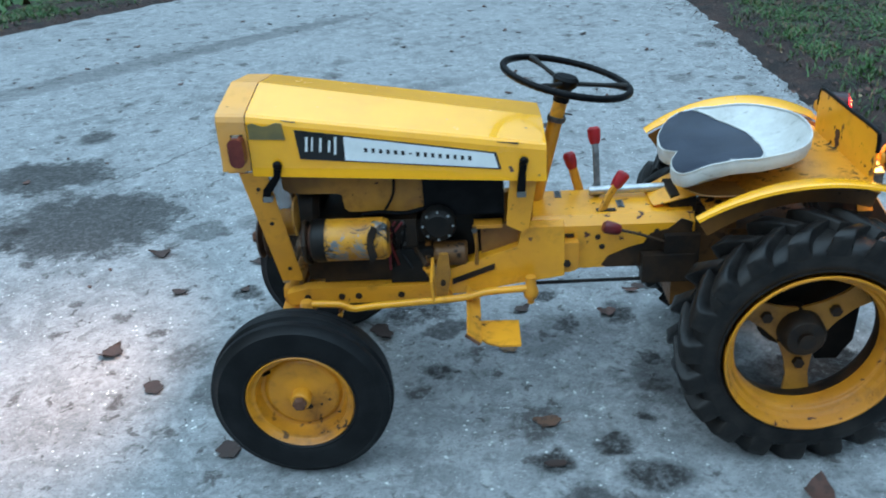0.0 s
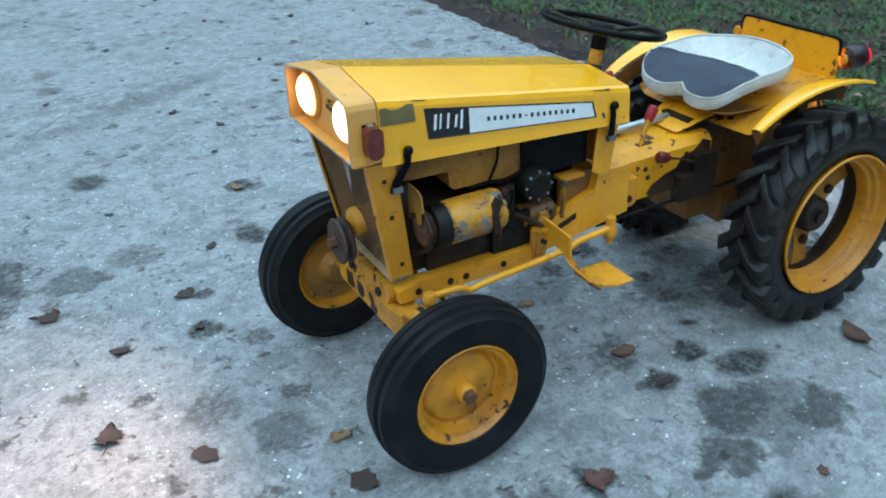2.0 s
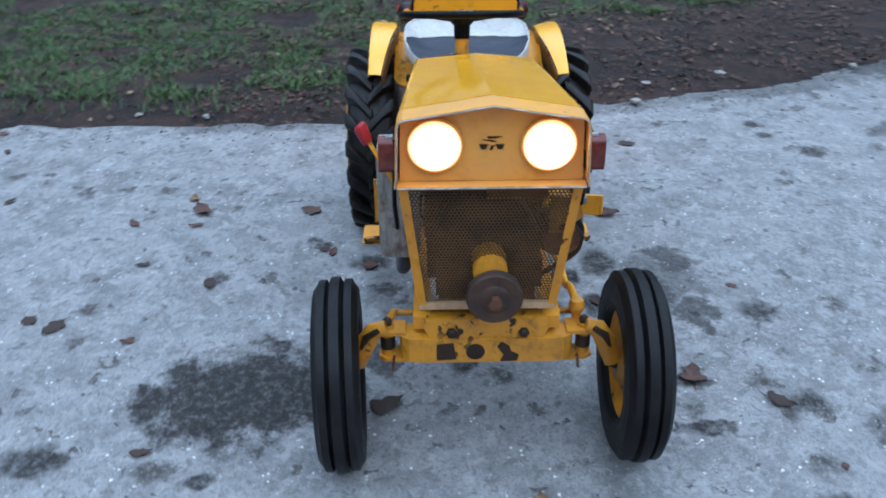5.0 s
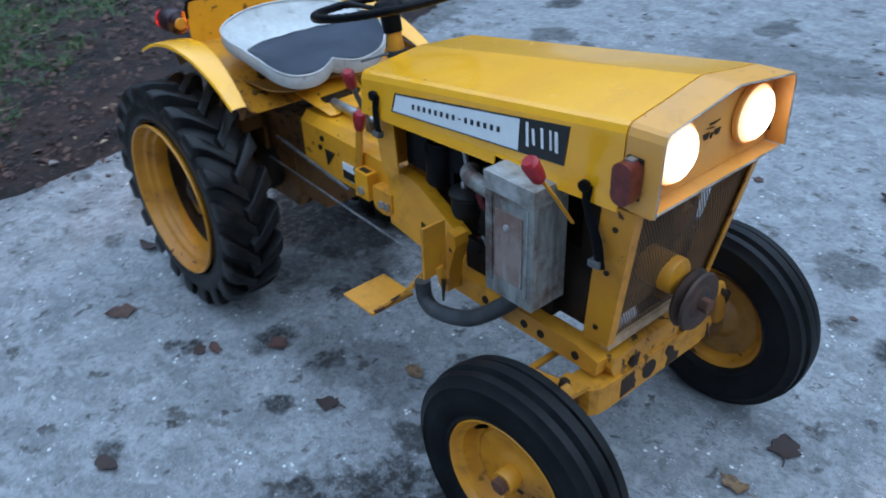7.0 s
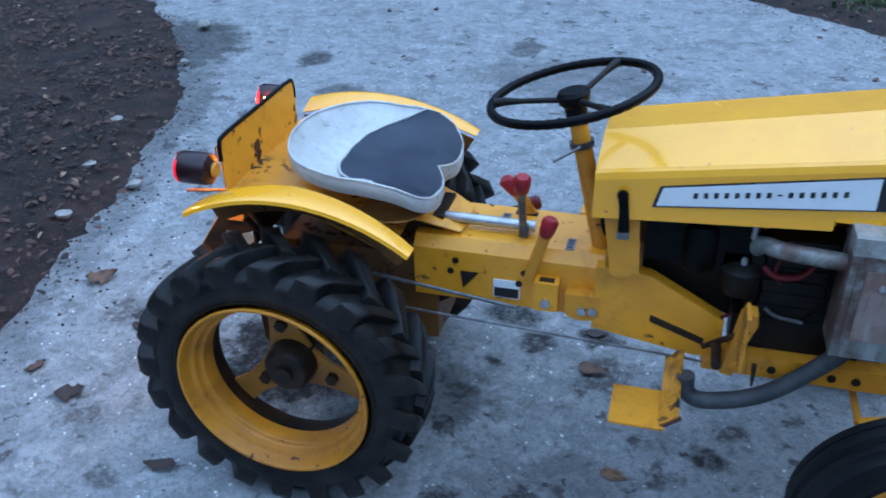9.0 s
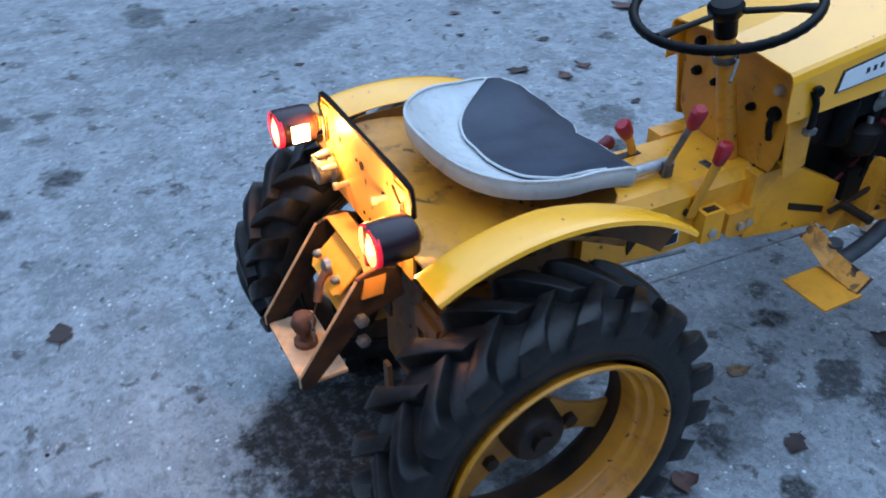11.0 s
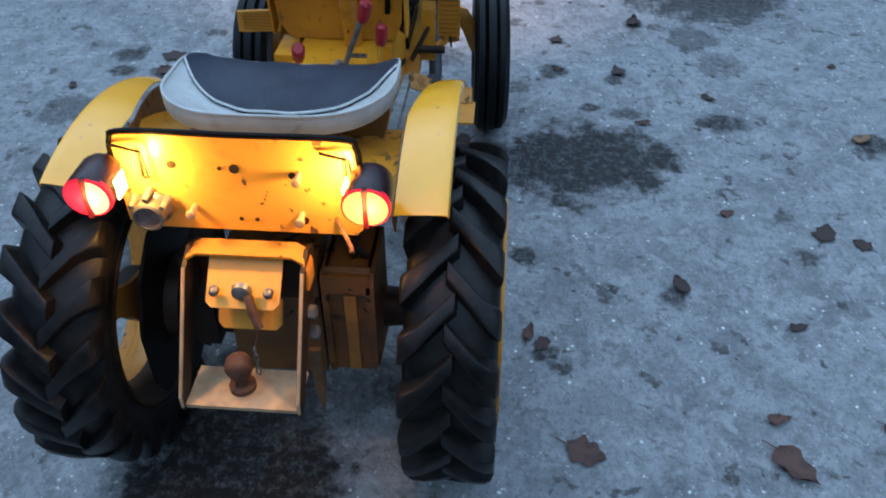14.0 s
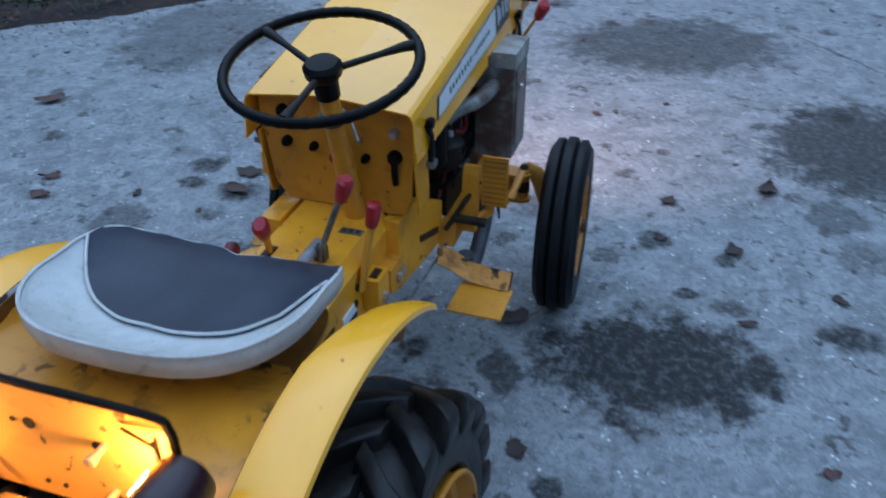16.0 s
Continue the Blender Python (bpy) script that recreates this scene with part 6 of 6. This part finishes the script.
part("fuel_hose", tube(bend([(0.877, 0.12, 0.64), (0.88, 0.121, 0.6), (0.89, 0.121, 0.575), (0.905, 0.124, 0.552)]), 0.0032, 8), BLACK, tractor, "black rubber fuel hose", True)
part("cable", tube(bend([(0.955, 0.124, 0.549), (0.91, 0.127, 0.553), (0.86, 0.126, 0.548), (0.81, 0.12, 0.556)]), 0.0048, 8), BLACK, tractor, "thick black cable", True)
starter = part("starter_gear_case", lathe([(0.0, -0.05), (0.024, -0.05), (0.029, -0.044), (0.03, 0.02), (0.026, 0.03), (0.032, 0.034), (0.032, 0.046), (0.0, 0.048)], "x", 24, (0.772, 0.105, 0.432)), GEARBOX_PAINT, tractor, "oily brown cylindrical gear case", True)
for dx in (-0.03, 0.0, 0.038):
    part("bolt", lathe([(0.0, 0.0), (0.0055, 0.0), (0.0055, 0.005), (0.0, 0.006)], "y", 6, (0.772 + dx, 0.133, 0.44)), GREASE, starter)
link = part("governor_link", tube([(0.702, 0.122, 0.41), (0.7, 0.126, 0.46), (0.704, 0.122, 0.508)], [0.008, 0.0065, 0.009], 8, 0.6), YELLOW_GRIMY, tractor, "oily yellow upright link", True)
part("bolt", lathe([(0.0, 0.0), (0.007, 0.0), (0.007, 0.006), (0.0, 0.007)], "y", 6, (0.704, 0.128, 0.5)), DARK_STEEL, link)
part("block_side", soften(add_box(add_box(bmesh.new(), (0.83, 0.07, 0.374), (1.06, 0.118, 0.44)), (0.835, 0.06, 0.43), (0.895, 0.122, 0.53)), 0.008), GREASE, tractor, "greasy black engine block side")
part("block_side", soften(add_box(bmesh.new(), (0.8, -0.118, 0.374), (1.02, -0.06, 0.44)), 0.008), BLACK_METAL, tractor, "greasy black engine block side")
for k in range(4):
    part("stud", lathe([(0.0, 0.0), (0.005, 0.0), (0.005, 0.006), (0.0, 0.007)], "y", 6, (0.866, 0.122, 0.445 + 0.026 * k)), DARK_STEEL, tractor, "small steel stud")
part("fan_belt", tube(bend([(1.083, 0.19, 0.505), (1.085, 0.15, 0.542), (1.09, 0.07, 0.5), (1.09, 0.03, 0.43), (1.09, 0.09, 0.415), (1.084, 0.175, 0.465), (1.083, 0.19, 0.505)]), 0.0055, 8), OILY, tractor, "dark worn fan belt", True)
bracket = part("generator_bracket", prism([(0.122, 0.6), (0.122, 0.52), (0.17, 0.522), (0.172, 0.545), (0.186, 0.556), (0.18, 0.588), (0.165, 0.598)], "x", 1.097, 1.101, 0.001), YELLOW_GRIMY, tractor, "oily yellow generator bracket plate")
part("bolt", lathe([(0.0, 0.0), (0.008, 0.0), (0.008, 0.006), (0.0, 0.007)], "x", 6, (1.101, 0.148, 0.535)), GREASE, bracket)
for k, (mat, lab) in enumerate(((BLACK, "black wire"), (DARK_RED, "dark red wire"), (BLACK, "black wire"), (DARK_RED, "dark red wire"), (DARK_RED, "dark red wire"), (BLACK, "black wire"), (BLACK, "black wire"))):
    s = 1 if k < 4 else -1
    a = Vector((0.868 + 0.007 * k if k < 4 else 0.86 + 0.03 * k % 0.1, s * (0.13 if k < 4 else 0.1), 0.53 if k < 4 else 0.6))
    pts = [a + Vector((rng.uniform(-0.02, 0.02) * (1 if k < 4 else 2.5) - (0 if k < 4 else 0.02 * j), s * rng.uniform(0.0, 0.03), -(0.036 if k < 4 else 0.06) * j)) for j in range(4)]
    part("wire", tube(bend(pts), 0.0032, 6), mat, tractor, lab, True)

# ---- exhaust side ----
muffler = part("muffler", box((0.948, -0.21, 0.445), (1.054, -0.132, 0.664), 0.02, 5), TINPLATE, tractor, "rust-streaked sheet metal muffler box", True)
part("lid", box((0.946, -0.212, 0.638), (1.056, -0.13, 0.669), 0.007, 3), LID, muffler, "dented pale tinplate lid", True)
part("rusty_panel", box((0.972, -0.2125, 0.482), (1.032, -0.207, 0.612), 0.004, 3), RUST_PANEL, muffler, "pale rust-stained pressed panel", True)
part("rib", box((0.959, -0.2125, 0.47), (0.965, -0.207, 0.63), 0.002, 2), TINPLATE, muffler)
part("rib", box((1.038, -0.2125, 0.47), (1.044, -0.207, 0.63), 0.002, 2), TINPLATE, muffler)
part("bolt", lathe([(0, 0), (0.006, 0), (0.005, -0.004), (0, -0.005)], "y", 10, (0.999, -0.2125, 0.585)), STEEL, muffler)
part("exhaust_elbow", tube(bend([(0.82, -0.09, 0.55), (0.825, -0.125, 0.59), (0.86, -0.16, 0.602), (0.95, -0.17, 0.6)]), 0.015, 16), TINPLATE, tractor, "stained exhaust elbow pipe", True)
part("exhaust_hose", tube(bend([(1.0, -0.165, 0.455), (0.96, -0.165, 0.395), (0.87, -0.175, 0.315), (0.78, -0.18, 0.285), (0.742, -0.178, 0.295), (0.735, -0.178, 0.335)]), 0.016, 16), HOSE, tractor, "grey flexible exhaust hose", True)
part("heat_shield", prism([(1.06, 0.4), (1.13, 0.4), (1.14, 0.64), (1.06, 0.64)], "y", -0.1, -0.095), GREASE, tractor, "greasy dark side shield")

# ---- hitch ----
hitch = part("tow_hitch", box((-0.30, -0.083, 0.348), (-0.225, 0.077, 0.354), 0.001), PINE, tractor, "pale worn steel tow hitch bracket")
for y in (-0.086, 0.08):
    part("side_plate", prism([(-0.303, 0.346), (-0.285, 0.346), (-0.19, 0.45), (-0.13, 0.47), (-0.13, 0.52), (-0.165, 0.535), (-0.2, 0.52), (-0.303, 0.37)], "y", y - 0.003, y + 0.003, 0.001), OILY, hitch, "dark dirty hitch side plate")
    part("worn_edge", tube([(-0.303, y, 0.352), (-0.303, y, 0.37), (-0.2, y, 0.521)], 0.0026, 6), PINE, hitch, "bare worn plate edge")
band = [(0.083, 0.488), (0.082, 0.512), (0.077, 0.526), (0.064, 0.533), (-0.07, 0.533), (-0.083, 0.526), (-0.088, 0.512), (-0.089, 0.488)]
part("top_strip", sheet([[(x - 0.25 * (0.533 - z), y, z) for y, z in band] for x in (-0.186, -0.152)], 0.004), YELLOW_WORN, hitch, "curled yellow top strip", True)
part("back_plate", box((-0.15, -0.083, 0.43), (-0.145, 0.077, 0.528), 0.001), OILY, hitch)


def sloped_plate(name, y0, y1, x0, z0, x1, z1, mat, label=""):
    d = Vector((x1 - x0, 0, z1 - z0)).normalized() * 0.008
    outline = [(x0, y1, z0), (x1 - d.x, y1, z1 - d.z), (x1, y1 - 0.008, z1), (x1, y0 + 0.008, z1), (x1 - d.x, y0, z1 - d.z), (x0, y0, z0)]
    bm = bmesh.new()
    up = Vector((-d.z, 0, d.x)).normalized() * 0.004
    rows = [[bm.verts.new(Vector(p) + off) for p in outline] for off in (Vector(), up)]
    bm.faces.new(rows[0]), bm.faces.new(rows[1])
    for k in range(6):
        bm.faces.new((rows[0][k], rows[0][(k + 1) % 6], rows[1][(k + 1) % 6], rows[1][k]))
    return part(name, bm, mat, hitch, label)


sloped_plate("cover_plate", -0.054, 0.05, -0.172, 0.524, -0.226, 0.474, FRAME_PAINT, "yellow cover plate")
sloped_plate("lower_plate", -0.05, 0.042, -0.19, 0.462, -0.214, 0.424, YELLOW_WORN)
for y in (-0.038, 0.0, 0.038):
    part("bolt", lathe([(0, 0), (0.007 if y else 0.015, 0), (0.007 if y else 0.013, -0.008), (0.004 if y else 0.006, -0.012), (0, -0.012)], "x", 12, (-0.212, y - 0.002, 0.496)), WORN_STEEL, hitch, "pale steel bolt", True)
part("pin", tube([(-0.222, -0.013, 0.496), (-0.236, -0.02, 0.482), (-0.246, -0.03, 0.458)], 0.0065, 10), RUSTY, hitch, "rusty hitch pin", True)
chain = part("chain", tube([(-0.246, -0.03, 0.458), (-0.252, -0.022, 0.43)], 0.0014, 6), RUSTY, hitch, "short rusty chain")
for k in range(4):
    bm = bmesh.new()
    ring = []
    for j in range(13):
        a = math.tau * j / 12
        u, v = 0.003 * math.cos(a), 0.0075 * math.sin(a)
        ring.append((-0.2555, -0.021 + (u if k % 2 else 0), 0.422 - 0.013 * k + v) if k % 2 else (-0.2555 + u, -0.021, 0.422 - 0.013 * k + v))
    part("link", add_tube(bm, ring, 0.0013, 6), WORN_STEEL, chain, smooth=True)
part("tow_ball", lathe([(0.0, 0.344), (0.019, 0.344), (0.019, 0.352), (0.011, 0.354), (0.009, 0.362), (0.009, 0.368), (0.0165, 0.374), (0.021, 0.387), (0.0165, 0.4), (0.008, 0.406), (0.0, 0.407)], "z", 28, (-0.262, 0.004, 0.01)), RUSTY, hitch, "rusty tow ball", True)
casting = bmesh.new()
add_prism(casting, [(-0.098, 0.23), (-0.1, 0.44), (-0.092, 0.445), (-0.092, 0.225)], "y", -0.16, -0.088)
add_prism(casting, [(-0.1, 0.24), (-0.11, 0.26), (-0.11, 0.42), (-0.1, 0.44), (0.02, 0.44), (0.02, 0.225)], "y", -0.166, -0.154)
add_prism(casting, [(-0.1, 0.225), (-0.108, 0.25), (-0.108, 0.43), (-0.1, 0.44), (0.02, 0.44), (0.02, 0.225)], "y", -0.094, -0.084)
add_box(casting, (-0.11, -0.16, 0.405), (0.02, -0.088, 0.44))
part("axle_casting", soften(casting, 0.003), GEARBOX_PAINT, tractor, "oily orange-brown axle casting")
part("cast_lug", soften(add_box(bmesh.new(), (-0.108, -0.137, 0.24), (-0.096, -0.118, 0.4)), 0.004), YELLOW_GRIMY, tractor, "oily yellow casting rib")
part("hanging_tongue", prism([(-0.085, 0.33), (-0.068, 0.33), (-0.07, 0.24), (-0.08, 0.185), (-0.088, 0.25)], "x", -0.16, -0.152, 0.001), GRIME, tractor, "rusty steel tongue beside the hitch")
for z in (0.43, 0.39):
    part("hitch_bolt", lathe([(0.0, 0.0), (0.011, 0.0), (0.011, -0.01), (0.006, -0.012), (0.0, -0.012)], "y", 6, (-0.2, -0.089, z + 0.02)), WORN_STEEL, tractor, "pale square hitch bolt head")
for y0, y1 in ((-0.12, -0.15), (-0.152, -0.128)):
    part("plate_stay", tube([(-0.12, y0, 0.535), (-0.06, y1, 0.44)], 0.006, 8), GREASE, tractor, "dark stay under the rear panel")
part("axle_casting", soften(add_box(bmesh.new(), (-0.06, 0.115, 0.23), (0.05, 0.155, 0.42)), 0.01), GREASE, tractor, "greasy axle casting")
socket = part("trailer_socket", lathe([(0.0, 0.0), (0.025, 0.0), (0.026, -0.006), (0.021, -0.012), (0.022, -0.03), (0.018, -0.032), (0.0165, -0.024), (0.0, -0.022)], "x", 24, (-0.148, 0.122, 0.588)), WORN_STEEL, tractor, "dull metal trailer socket on the rear panel", True)
for dy, dz in ((0.024, 0.016), (-0.024, 0.016), (0.0, 0.03)):
    part("ear", tube([(-0.152, 0.122 + dy, 0.588 + dz), (-0.176, 0.122 + 0.9 * dy, 0.588 + 0.9 * dz)], [0.0065, 0.004], 8), WORN_STEEL, socket, smooth=True)
for y in (-0.135, 0.14):
    part("wire_clip", tube([(-0.15, y + 0.02, 0.684), (-0.158, y - 0.02, 0.68), (-0.158, y - 0.024, 0.64), (-0.15, y - 0.012, 0.636), (-0.15, y - 0.012, 0.676)], 0.0022, 6), GREASE, back, "thin dark wire clip")
part("tail_wire", tube(bend([(-0.15, -0.13, 0.58), (-0.215, -0.16, 0.588), (-0.23, -0.165, 0.587)]), 0.003, 6), RUSTY, tractor, "stiff rusty wire", True)

# ---- lamps of the tractor ----
def lamp(name, kind, place, energy, color, size=0.02, aim=None, spread=60):
    data = bpy.data.lights.new(name, kind)
    data.energy, data.color = energy, color
    data.shadow_soft_size = size
    ob = new(name, data)
    if aim:
        data.spot_size, data.spot_blend = radians(spread), 0.9
        ob.matrix_world = look(place, aim)
    else:
        ob.matrix_world = Matrix.Translation(place)
    return ob


for s in (1, -1):
    lamp("headlight_beam", "SPOT", (1.235, s * 0.098, 0.75), 70, (1.0, 0.55, 0.4), 0.035, (2.6, s * 0.25, 0.0), 95)
    y = 0.166 if s > 0 else -0.189
    lamp("tail_bulb", "POINT", (-0.178, y - s * 0.042, 0.657), 2.3, (1.0, 0.43, 0.05), 0.008)
    lamp("tail_glow", "POINT", (-0.235, y, 0.65), 0.6, (1.0, 0.3, 0.06), 0.02)
